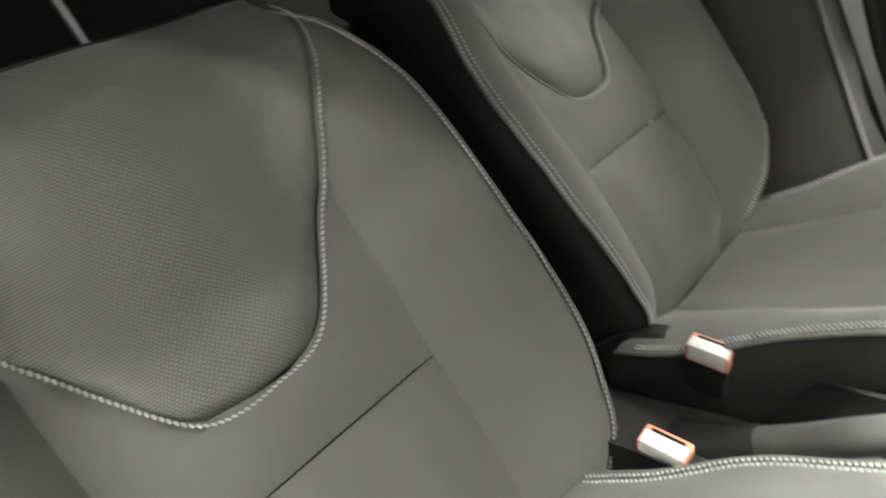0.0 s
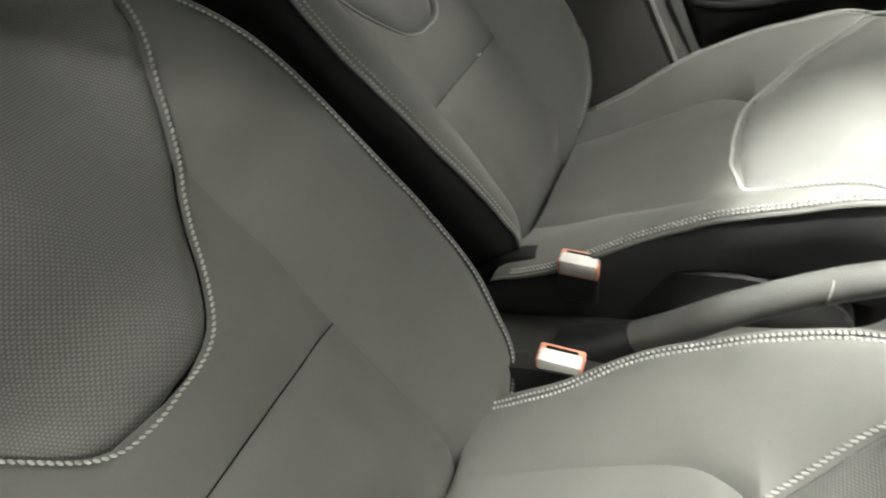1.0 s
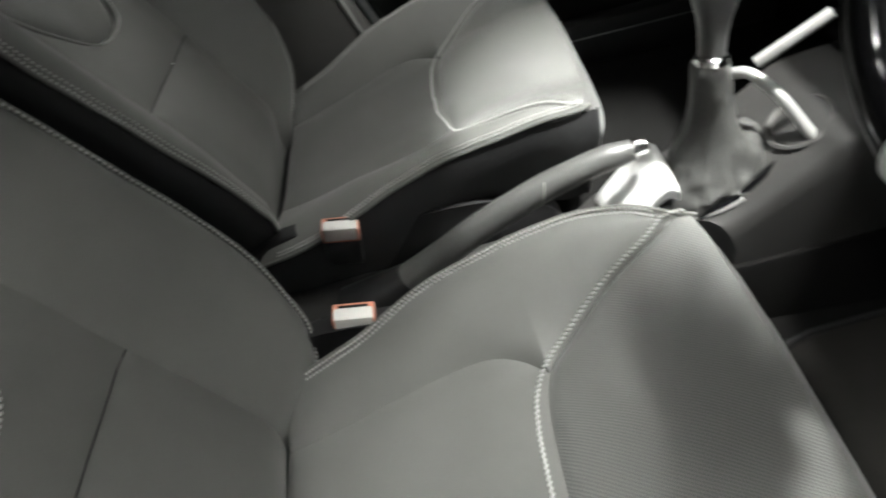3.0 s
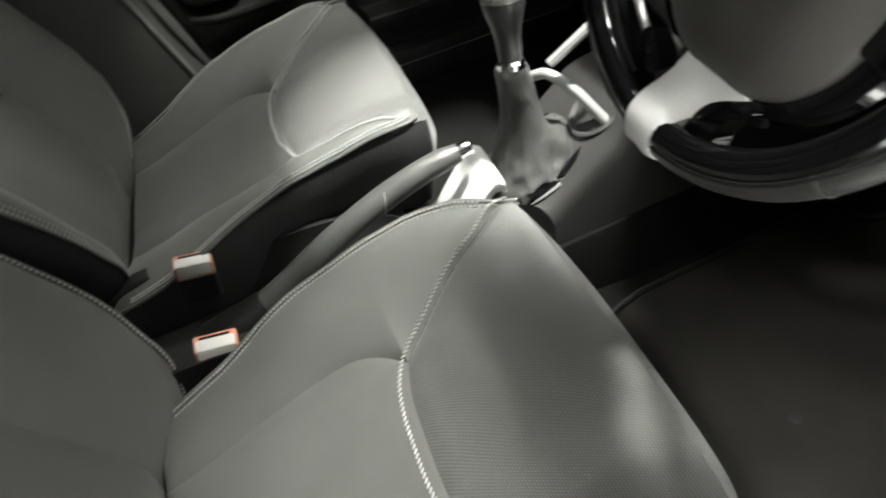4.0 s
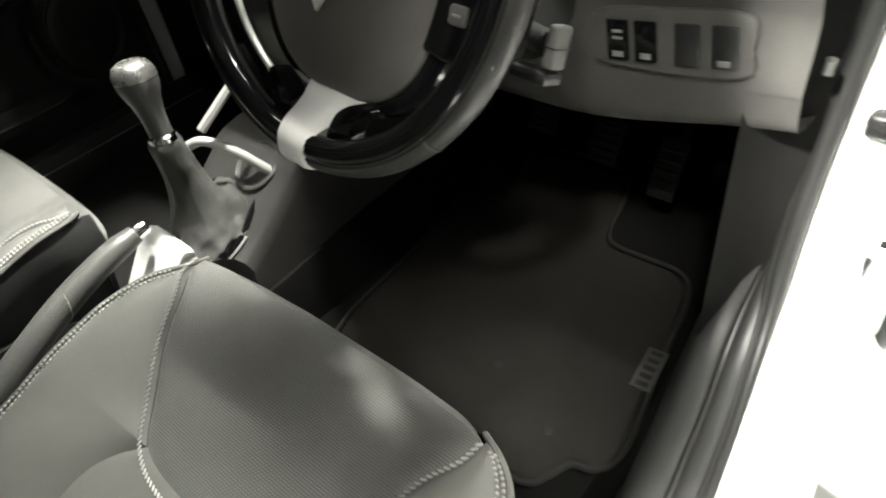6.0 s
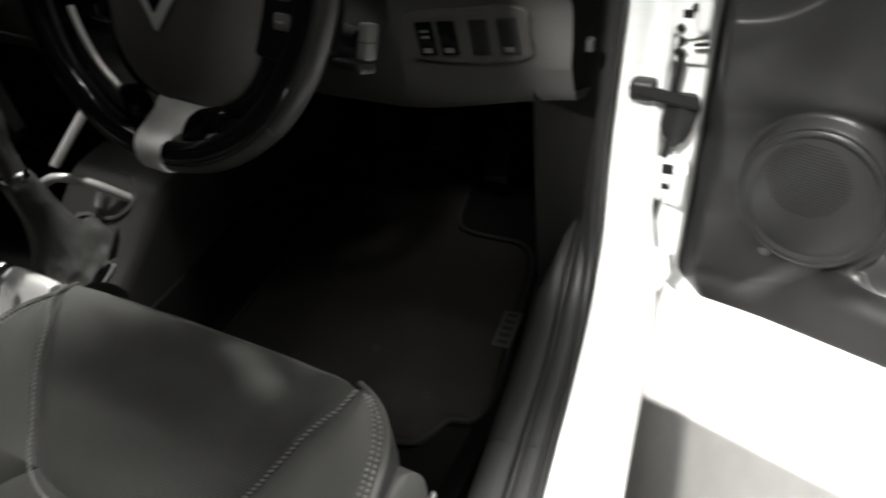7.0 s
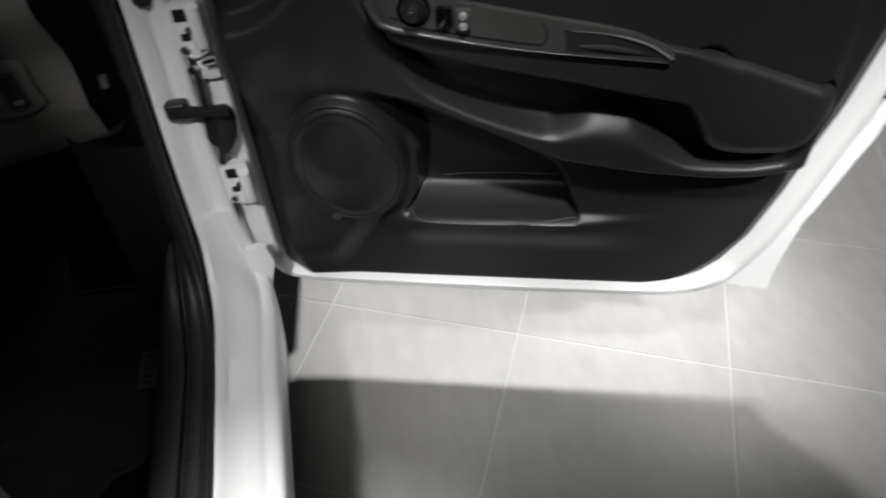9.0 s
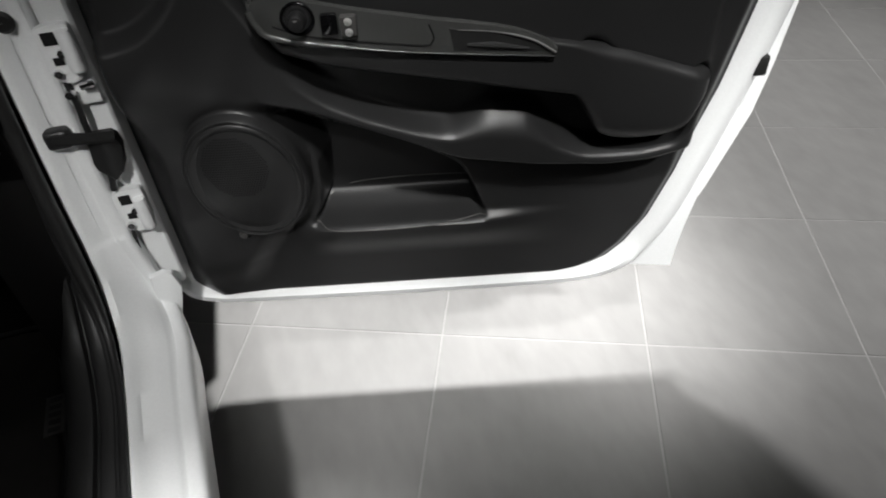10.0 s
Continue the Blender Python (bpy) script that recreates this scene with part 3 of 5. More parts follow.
@functools.lru_cache(None)
def door_relief(l, z):
    """How far the door's inner lining stands out, at l metres behind the hinge and z metres above the ground."""
    d = 0.0
    low, lw = CREST(l)
    shelf, sw = SHELF(l)
    under, uw = UNDER(l)
    seam = SEAM(l)[0]
    # swept band: an overhanging lip below, then a face that leans back up to the shelf line
    back = min(max((z - low) / max(shelf - low, 0.02), 0), 1.6)
    pull = smooth(0.46, 0.545, l) * smooth(0.655, 0.57, l)
    lean = 0.044 - (0.040 - 0.006 * pull) * smooth(0.50 - 0.05 * pull, 1.12, back) * smooth(0.22, 0.34, l) - 0.006 * min(back, 1.0)
    wide = smooth(0.24, 0.18, l)
    d += lean * smooth(low - (0.014 + 0.10 * wide) * lw, low + (0.012 + 0.03 * wide) * lw, z) * smooth(shelf + 0.012 * sw, shelf - 0.006 * sw, z)
    d -= 0.05 * smooth(0.68, 1.0, z) * smooth(0.27, 0.14, l)
    # upper panel, above the armrest
    edge = max(under, seam - 0.020)
    d += 0.046 * smooth(edge - 0.004 * uw, edge + 0.014 * uw, z)
    # map pocket
    upper, left, right = MOUTH(l)[0], FRONT(z)[0], BACK(z)[0]
    inside = smooth(left - 0.004, left + 0.012, l) * smooth(right + 0.004, right - 0.010, l) * smooth(0.458, 0.470, z) * smooth(upper + 0.004, upper - 0.014, z)
    d -= inside * (0.008 + 0.050 * smooth(0.458, 0.496, z))
    # the lower part draws in towards the door's bottom
    d -= 0.008 * smooth(0.45, 0.33, z)
    # rounded front below the pocket's lip
    d += 0.018 * smooth(0.20, 0.28, l) * smooth(0.68, 0.48, l) * smooth(0.385, 0.450, z) * smooth(0.475, 0.458, z)
    # border strip behind the elbow pad
    d += (0.034 - d) * smooth(0.806, 0.824, l) * smooth(0.55, 0.63, z)
    # speaker pod, standing out most at its top and running down into the lower front corner
    foot = float(np.interp(z, (0.30, 0.40, 0.46, 0.493, 0.53, 0.56), (0.09, 0.135, 0.178, 0.212, 0.230, 0.236)))
    d += (max(d, 0.015) - d) * smooth(foot + 0.030, foot - 0.022, l) * smooth(0.565, 0.50, z) * smooth(0.32, 0.42, z)
    r = math.hypot((l - 0.168) * 1.36, (z - 0.586) * 1.06)
    d += (max(d, 0.043 + 0.10 * (z - 0.586)) - d) * smooth(0.124, 0.106, r)
    # swelling below the mirror, with a shallow bowl in it
    d += 0.030 * smooth(0.18, 0.08, math.hypot(l - 0.045, (z - 0.88) * 0.85))
    d -= 0.024 * smooth(0.122, 0.100, math.hypot(l - 0.045, z - 0.92))
    return d


def card_edge(z):
    """The rear edge of the lining at a height."""
    return float(np.interp(z, (0.306, 0.312, 0.322, 0.340, 0.37, 0.425, 0.514, 0.595, 0.66, 0.694, 0.787, 0.99), (0.58, 0.655, 0.70, 0.732, 0.760, 0.792, 0.822, 0.842, 0.861, 0.868, 0.886, 0.925)))


def car_door(m, flip, label):
    door = thing("car_door", label, "", m)
    door.parent = body

    def P(l, z, d):
        return (l, (d if flip else -d), z)

    bm = bmesh.new()
    rows, uv = [], []
    for z in np.linspace(0.306, 0.99, 230):
        e = card_edge(z)
        a = 0.003 + 0.022 * smooth(0.36, 0.300, z) ** 2
        ls = np.linspace(a, e, 270)
        rim = [min(smooth(0, 0.045, l - a), smooth(0, 0.02, min(l - a, 1.6 * (z - 0.306) + 0.004)), smooth(0, 0.020 + 0.022 * smooth(0.52, 0.66, z), e - l)) for l in ls]
        rows.append([P(l, z, (door_relief(l, z) + 0.012 * smooth(0.16, 0.0, l)) * k - 0.014 * (1 - k)) for l, k in zip(ls, rim)])
    loft(bm, [r[::-1] for r in rows] if flip else rows)
    part("lining", bm, CARD, door, "dark grained plastic door lining")
    # painted shell: front edge, bottom edge, rear edge, with a rolled flange
    line = [(-0.032, 0.98), (-0.032, 0.70), (-0.032, 0.50), (-0.031, 0.41), (-0.026, 0.350), (-0.006, 0.314), (0.035, 0.299), (0.10, 0.294), (0.35, 0.290), (0.60, 0.290), (0.70, 0.296), (0.758, 0.318), (0.795, 0.36), (0.822, 0.42), (0.850, 0.514), (0.872, 0.595), (0.898, 0.694), (0.917, 0.787), (0.962, 0.98)]
    curve = spline(line, 120)
    rows = []
    for i, (l, z) in enumerate(curve):
        t = curve[min(i + 1, 119)] - curve[max(i - 1, 0)]
        t = t / np.linalg.norm(t)
        nl, nz = -t[1], t[0]
        k = 1 + 1.2 * smooth(0.70, 0.82, l)
        e = 0.010 * smooth(0.36, 0.32, z)
        f = [(0.045, -0.022), (0.024, -0.013), (0.010, -0.009 + e), (0.0, -0.010 + e), (-0.006 * k, -0.018 + e), (-0.011 * k, -0.028), (-0.016 * k, -0.040), (-0.017 * k, -0.062)]
        rows.append([P(l + nl * a, z + nz * a, b) for a, b in f])
    bm = loft(bmesh.new(), rows if flip else [r[::-1] for r in rows])
    part("shell_edge", bm, PAINT, door, "white painted door edge")
    skin = [(-0.036, 0.98), (-0.036, 0.36), (0.0, 0.300), (0.10, 0.280), (0.40, 0.276), (0.70, 0.272), (0.80, 0.266), (0.874, 0.256), (0.877, 0.30), (0.881, 0.34), (0.893, 0.415), (0.903, 0.440), (0.918, 0.49), (0.946, 0.58), (0.958, 0.66), (0.968, 0.77), (0.995, 0.98)]
    bm = bmesh.new()
    prism(bm, skin, 0.010, Matrix(((1, 0, 0, 0), (0, 0, (1 if flip else -1), (-0.072 if flip else 0.072)), (0, 1, 0, 0), (0, 0, 0, 1))))
    part("outer_skin", bm, PAINT, door, "white painted outer door skin")
    part("beltline", box(bmesh.new(), (0.0, -0.072 if flip else -0.03, 0.985), (0.93, 0.03 if flip else 0.072, 1.005), 0.008), PLASTIC, door)
    # window frame and glass
    fr = [(-0.01, 1.0), (0.08, 1.17), (0.18, 1.285), (0.34, 1.345), (0.50, 1.365), (0.72, 1.375), (0.90, 1.37), (0.935, 1.0)]
    part("window_frame", tube(bmesh.new(), [P(l, z, -0.045) for l, z in spline(fr[:7], 30)] + [P(*fr[7], -0.045)], 0.018, 8), PLASTIC, door)
    sail = [(0.0, 0.99), (0.22, 0.99), (0.225, 1.30), (0.17, 1.27), (0.08, 1.165)]
    part("mirror_corner", prism(bmesh.new(), sail, 0.02, Matrix(((1, 0, 0, 0), (0, 0, (1 if flip else -1), (-0.035 if flip else 0.035)), (0, 1, 0, 0), (0, 0, 0, 1))), 0.003), PLASTIC, door, "black corner panel behind the mirror")
    g = part("pane", loft(bmesh.new(), [[P(l, 1.0, -0.045), P(l, float(np.interp(l, [q[0] for q in fr[:7]], [q[1] for q in fr[:7]])), -0.045)] for l in np.linspace(0.05, 0.92, 10)]), GLASS, door, "clear window glass")
    g.visible_shadow = False
    # armrest that widens into a rounded elbow pad
    rows = []
    ends = np.concatenate([0.224 + 0.02 * np.linspace(0, 1, 14) ** 2, np.linspace(0.248, 0.635, 60), np.linspace(0.638, 0.70, 46), np.linspace(0.703, 0.80, 30), 0.8245 - 0.0235 * np.linspace(1, 0, 22) ** 2])
    steps = [0.5 - 0.5 * math.cos(math.pi * k / 36) for k in range(37)]
    for l in ends:
        top, bot = SEAM(l)[0] + 0.0015, UNDER(l)[0]
        bot = min(bot, top - 0.004)
        pad = smooth(0.625, 0.69, l)
        rb, rt, re = 0.016 + 0.022 * pad, 0.009 + 0.012 * pad, 0.034
        row = []
        for u in steps:
            z = top + (bot - top) * u
            q = 1.0
            for far, rad in ((z - bot, rb), (top - z, rt), (0.825 - l, re), (l - 0.223, 0.012)):
                q = q * math.sqrt(max(1 - (1 - min(max(far, 0) / rad, 1)) ** 2, 0)) ** 0.9
            row.append(P(l, z, 0.016 + (0.039 + 0.004 * pad * math.sin(math.pi * u)) * q))
        rows.append(row)
    bm = loft(bmesh.new(), rows[::-1] if flip else rows)
    part("armrest", bm, CARD, door, "dark padded armrest with elbow pad")
    # speaker grille: a dished plate with rows of small holes' rims
    bm = bmesh.new()
    base = 0.0450
    lathe_m = Matrix.Translation(P(0.168, 0.586, base)) @ (pose(0, 0, 0, -95.7) if flip else pose(0, 0, 0, 95.7)) @ Matrix.Diagonal((0.73, 0.93, 1, 1))
    lathe(bm, [(0.0005, 0.006), (0.05, 0.005), (0.080, 0.003), (0.094, 0.0012), (0.101, -0.001)], lathe_m, 48)
    part("speaker_grille", bm, CARD, door, "round perforated speaker grille")
    bm = bmesh.new()
    for i in range(-13, 14):
        for j in range(-15, 16):
            x, y = i * 0.0052 + (j % 2) * 0.0026, j * 0.0045
            if math.hypot(x * 0.9, y) < 0.058:
                x, y = x - 0.010, y + (0.034 if not flip else -0.034)
                q = lathe_m @ Matrix.Translation((x, y, float(np.interp(math.hypot(x, y), (0, 0.05, 0.08, 0.094), (0.0064, 0.0054, 0.0034, 0.0016)))))
                vs = [bm.verts.new(q @ Vector((0.0018 * math.cos(a), 0.0018 * math.sin(a), 0.0004))) for a in (0, 1.05, 2.09, 3.14, 4.19, 5.24)]
                bm.faces.new(vs)
    part("perforation", bm, DARK, door, "fine holes of the grille")
    pod = [(0.1225, -0.012), (0.1200, -0.001), (0.1180, 0.0018), (0.1155, 0.0020), (0.1135, 0.0004), (0.1115, 0.0003), (0.1095, 0.0022), (0.1070, 0.0030), (0.1045, 0.0022), (0.1015, 0.0002), (0.097, -0.001)]
    part("grille_ring", lathe(bmesh.new(), pod, lathe_m, 72), CARD, door, "double raised ring round the speaker")
    # switch panel on the armrest with its controls
    top = [(0.236, 0.850), (0.242, 0.826), (0.262, 0.808), (0.351, 0.790), (0.448, 0.776), (0.575, 0.762), (0.608, 0.763), (0.600, 0.778), (0.545, 0.800), (0.45, 0.818), (0.34, 0.840), (0.27, 0.858)]
    face = Matrix(((1, 0, 0, 0), (0, 0, (1 if flip else -1), (0.050 if flip else -0.050)), (0, 1, 0, 0), (0, 0, 0, 1)))
    part("switch_panel", prism(bmesh.new(), [tuple(p) for p in spline(top + top[:1], 60)[:-1]], 0.012, face, 0.004), PANEL, door, "satin grey switch panel")
    part("panel_edge", tube(bmesh.new(), [P(l, z, 0.062) for l, z in spline([(0.237, 0.842), (0.244, 0.823), (0.263, 0.807), (0.351, 0.789), (0.448, 0.775), (0.605, 0.760)], 30)], [0.0044 - 0.0038 * smooth(10, 24, k) for k in range(30)], 10), PANEL, door, "rounded edge of the switch panel")
    part("mirror_knob", lathe(bmesh.new(), [(0.0165, 0.0), (0.0165, 0.003), (0.0150, 0.005), (0.0115, 0.005), (0.0105, 0.017), (0.0085, 0.0195), (0.0005, 0.0195)], Matrix.Translation(P(0.294, 0.830, 0.061)) @ (pose(0, 0, 0, -90) if flip else pose(0, 0, 0, 90)), 24), PLASTIC, door, "round mirror adjuster")
    part("knob_ring", lathe(bmesh.new(), [(0.0205, 0.0), (0.0208, 0.003), (0.0192, 0.0045), (0.0172, 0.003)], Matrix.Translation(P(0.294, 0.830, 0.061)) @ (pose(0, 0, 0, -90) if flip else pose(0, 0, 0, 90)), 32), GLOSS, door, "glossy ring round the mirror adjuster")
    part("pointer", tube(bmesh.new(), [P(0.292, 0.834, 0.0805), P(0.296, 0.834, 0.0805)], 0.0013, 6), TRIM, door, "pale pointer of the mirror adjuster")
    for l, z in ((0.331, 0.822), (0.354, 0.819)):
        b = bmesh.new()
        box(b, (-0.010, -0.013, -0.006), (0.010, 0.013, 0.006), 0.003, m=Matrix.Translation(P(l, z, 0.064)) @ pose(0, 0, 0, 90))
        part("window_switch", b, GLOSS if l < 0.34 else SOFT, door, "rocker switch for the window")
        if l > 0.34:
            for v in (0.006, -0.007):
                part("button", lathe(bmesh.new(), [(0.0050, 0.0), (0.0046, 0.0016), (0.0028, 0.0026), (0.0005, 0.0029)], Matrix.Translation(P(l, z + v, 0.0700)) @ (pose(0, 0, 0, -90) if flip else pose(0, 0, 0, 90)), 14), SILVER, door, "bright round switch mark")
    hd = spline([(0.484, 0.803), (0.53, 0.798), (0.575, 0.785), (0.606, 0.766)], 24)
    part("handle_bezel", tube(bmesh.new(), [P(l, z, 0.064) for l, z in hd], [0.0004 + 0.0012 * smooth(6, 14, k) for k in range(24)], 8), TRIM, door, "pale rim of the inner door handle")
    part("handle_cup", prism(bmesh.new(), [(0.474, 0.805), (0.53, 0.796), (0.575, 0.783), (0.600, 0.768), (0.48, 0.777)], 0.0128, face), GRILLE, door, "dark recessed door handle cup")
    part("lever", tube(bmesh.new(), [P(0.496, 0.783, 0.0625), P(0.53, 0.781, 0.0632), P(0.572, 0.773, 0.0625)], [0.002, 0.004, 0.002], 8), PLASTIC, door, "inner door lever")
    part("panel_seam", tube(bmesh.new(), [P(l, z, 0.0622) for l, z in spline([(0.262, 0.822), (0.30, 0.808), (0.36, 0.797), (0.44, 0.786), (0.452, 0.789), (0.455, 0.797), (0.450, 0.812)], 40)], 0.0013, 6), DARK, door, "joint in the switch panel")
    # fabric-look upper panel with fine ribs, and the seam above the elbow pad
    for k in range(3):
        part("rib", tube(bmesh.new(), [P(l, 0.872 + 0.014 * k + 0.10 * (0.60 - l), door_relief(l, 0.90) + 0.0005) for l in np.linspace(0.25, 0.60, 20)], 0.0012, 5), SOFT, door)
    part("pocket_lip", tube(bmesh.new(), [P(l, z, door_relief(l, z) + 0.0015) for l, z in spline([(0.245, 0.468), (0.28, 0.460), (0.40, 0.459), (0.520, 0.466)], 40)], 0.0012, 6), SOFT, door, "thin lip of the map pocket")
    part("pocket_step", tube(bmesh.new(), [P(l, z, door_relief(l, z) + 0.0008) for l, z in spline([(0.30, 0.500), (0.34, 0.505), (0.42, 0.507), (0.495, 0.505)], 30)], 0.0010, 6), SOFT, door, "thin step inside the map pocket")
    part("clip", lathe(bmesh.new(), [(0.0005, 0.004), (0.006, 0.004), (0.008, 0.0)], Matrix.Translation(P(0.130, 0.468, 0.020)) @ (pose(0, 0, 0, -90) if flip else pose(0, 0, 0, 90)), 14), SOFT, door, "small trim clip")
    for l, z in ((0.832, 0.392), (0.800, 0.325)):
        part("drain_plug", lathe(bmesh.new(), [(0.0005, 0.003), (0.006, 0.003), (0.007, 0.0)], Matrix.Translation(P(l + 0.003, z + 0.01, -0.055)) @ pose(0, 90, 0, 0, 70 if l > 0.82 else 50, 0).to_3x3().to_4x4(), 12), RUBBER, door, "small plug in the door edge")
    part("latch", box(bmesh.new(), (-0.010, -0.014, -0.015), (0.010, 0.014, 0.015), 0.003, m=Matrix.Translation(P(0.919, 0.681, -0.034))), RUBBER, door, "black door latch opening")
    return door


a = radians(TH)
car_door(Matrix(((math.sin(a), math.cos(a), 0, HX), (-math.cos(a), math.sin(a), 0, HY), (0, 0, 1, 0), (0, 0, 0, 1))), False, "open white car door with dark grained plastic lining")
car_door(Matrix(((0, 1, 0, -0.715), (-1, 0, 0, 0.965), (0, 0, 1, 0), (0, 0, 0, 1))), True, "closed car door with dark grained plastic lining")

# ---- seats ----
RISE = 13.0       # pitch of the cushion


def back_depth(u, s):
    """Forward swell of the backrest: bolsters at the sides, a soft lumbar roll, and a rounded top."""
    a = abs(u)
    b = 0.095 * smooth(0.10, 0.29, a) * smooth(0.86, 0.55, s) * (0.75 + 0.25 * smooth(0.0, 0.22, s))
    roll = 0.018 * math.sin(min(max(s, 0), 0.5) / 0.5 * math.pi)
    top = 0.05 * smooth(0.64, 0.78, s) ** 2
    low = 0.045 * smooth(0.09, -0.02, s)
    return b + roll * smooth(0.25, 0.08, a) - top - low


def cushion_depth(u, s):
    a = abs(u)
    b = 0.055 * smooth(0.11, 0.25, a) * (0.65 + 0.35 * smooth(0.0, 0.25, s))
    hollow = -0.012 * math.sin(min(max(s, 0), 0.34) / 0.34 * math.pi) * smooth(0.2, 0.05, a)
    lip = 0.010 * smooth(0.28, 0.40, s) * smooth(0.24, 0.05, a)
    return b + hollow + lip - 0.9 * max(s - 0.46, 0) ** 1.6


EDGE_B = spline([(0.215, -0.02), (0.258, 0.08), (0.272, 0.14), (0.290, 0.255), (0.293, 0.385), (0.286, 0.50), (0.268, 0.60), (0.245, 0.69), (0.215, 0.775)], 80)      # outer welt of the backrest: (u, s)
EDGE_P = spline([(0.170, -0.02), (0.210, 0.03), (0.252, 0.09), (0.300, 0.166), (0.335, 0.25), (0.345, 0.33), (0.335, 0.414), (0.318, 0.50), (0.292, 0.60), (0.262, 0.69), (0.230, 0.775)], 80)      # door side of the further seat
EDGE_Q = spline([(0.215, -0.02), (0.262, 0.08), (0.275, 0.14), (0.292, 0.25), (0.305, 0.36), (0.312, 0.45), (0.308, 0.53), (0.295, 0.60), (0.268, 0.69), (0.232, 0.775)], 80)      # its inner side
SEAM_B = spline([(0.135, -0.02), (0.139, 0.11), (0.140, 0.285), (0.150, 0.39), (0.153, 0.527)], 60)       # seam of centre and bolster
TOP_B = [(0.153, 0.527), (0.184, 0.590), (0.214, 0.648), (0.234, 0.71), (0.239, 0.75)]
INS_B = spline([(0.0, 0.369), (0.014, 0.370), (0.034, 0.378), (0.058, 0.397), (0.088, 0.433), (0.128, 0.490)] + TOP_B, 80)      # edge of the mesh panel, inner side of the nearer seat
INS_W = spline([(0.0, 0.369), (0.018, 0.366), (0.036, 0.369), (0.050, 0.378), (0.068, 0.398), (0.096, 0.440), (0.124, 0.484)] + TOP_B, 80)      # its door side
INS_P = spline([(0.0, 0.386), (0.026, 0.387), (0.050, 0.394), (0.070, 0.408), (0.096, 0.446), (0.128, 0.496)] + TOP_B, 80)      # the further seat
EDGE_C = spline([(0.205, -0.01), (0.222, 0.10), (0.245, 0.18), (0.268, 0.28), (0.270, 0.38), (0.252, 0.46), (0.228, 0.515), (0.218, 0.545)], 80)
EDGE_D = spline([(0.205, -0.01), (0.222, 0.10), (0.245, 0.18), (0.272, 0.28), (0.290, 0.36), (0.299, 0.42), (0.297, 0.456), (0.290, 0.484), (0.274, 0.512), (0.250, 0.532), (0.217, 0.547)], 80)     # rounder front corner by the open door
SEAM_C = spline([(0.118, -0.02), (0.130, 0.06), (0.140, 0.14), (0.147, 0.22), (0.143, 0.27), (0.128, 0.302), (0.113, 0.319), (0.101, 0.330)], 60)
INS_C = spline([(0.0, 0.308), (0.035, 0.309), (0.074, 0.316), (0.106, 0.332), (0.132, 0.362), (0.170, 0.420), (0.198, 0.482), (0.220, 0.515), (0.225, 0.545)], 80)
EDGE_R = spline([(0.300, -0.01), (0.304, 0.06), (0.296, 0.16), (0.276, 0.25), (0.266, 0.33), (0.270, 0.42), (0.276, 0.49), (0.272, 0.525), (0.262, 0.545)], 80)     # inner edge of the further seat's cushion
INS_R = spline([(0.0, 0.310), (0.045, 0.312), (0.092, 0.325), (0.140, 0.340), (0.180, 0.364), (0.205, 0.410), (0.222, 0.465), (0.240, 0.500), (0.256, 0.522), (0.260, 0.545)], 80)     # its mesh panel


def across(curve, s):
    return float(np.interp(s, curve[:, 1], curve[:, 0]))


def along(curve, u):
    return float(np.interp(abs(u), curve[:, 0], curve[:, 1]))


def panel(bm, place, lines, puff=0.006, groove=0.006, width=0.014, nx=24, open_end=False):
    """A padded panel over lines [(s, u0, u1)]: full inside, drawn in along its edges."""
    pts, uvs = [], []
    ss = [q[0] for q in lines]
    for s, u0, u1 in lines:
        row, uv = [], []
        for k in range(nx + 1):
            f = 0.5 - 0.5 * math.cos(math.pi * k / nx)
            u = u0 + (u1 - u0) * f
            d = min(abs(u - u0), abs(u1 - u), abs(s - ss[0]), 1.0 if open_end else abs(ss[-1] - s))
            h = -groove + (puff + groove) * (1 - math.exp(-d / width))
            row.append(place(u, s, h))
            uv.append((u, s))
        pts.append(row)
        uvs.append(uv)
    return loft(bm, pts, uvs=uvs)


def ease(a, b, n):
    """n values from a to b, closer together at both ends."""
    return [a + (b - a) * (0.5 - 0.5 * math.cos(math.pi * k / (n - 1))) for k in range(n)]


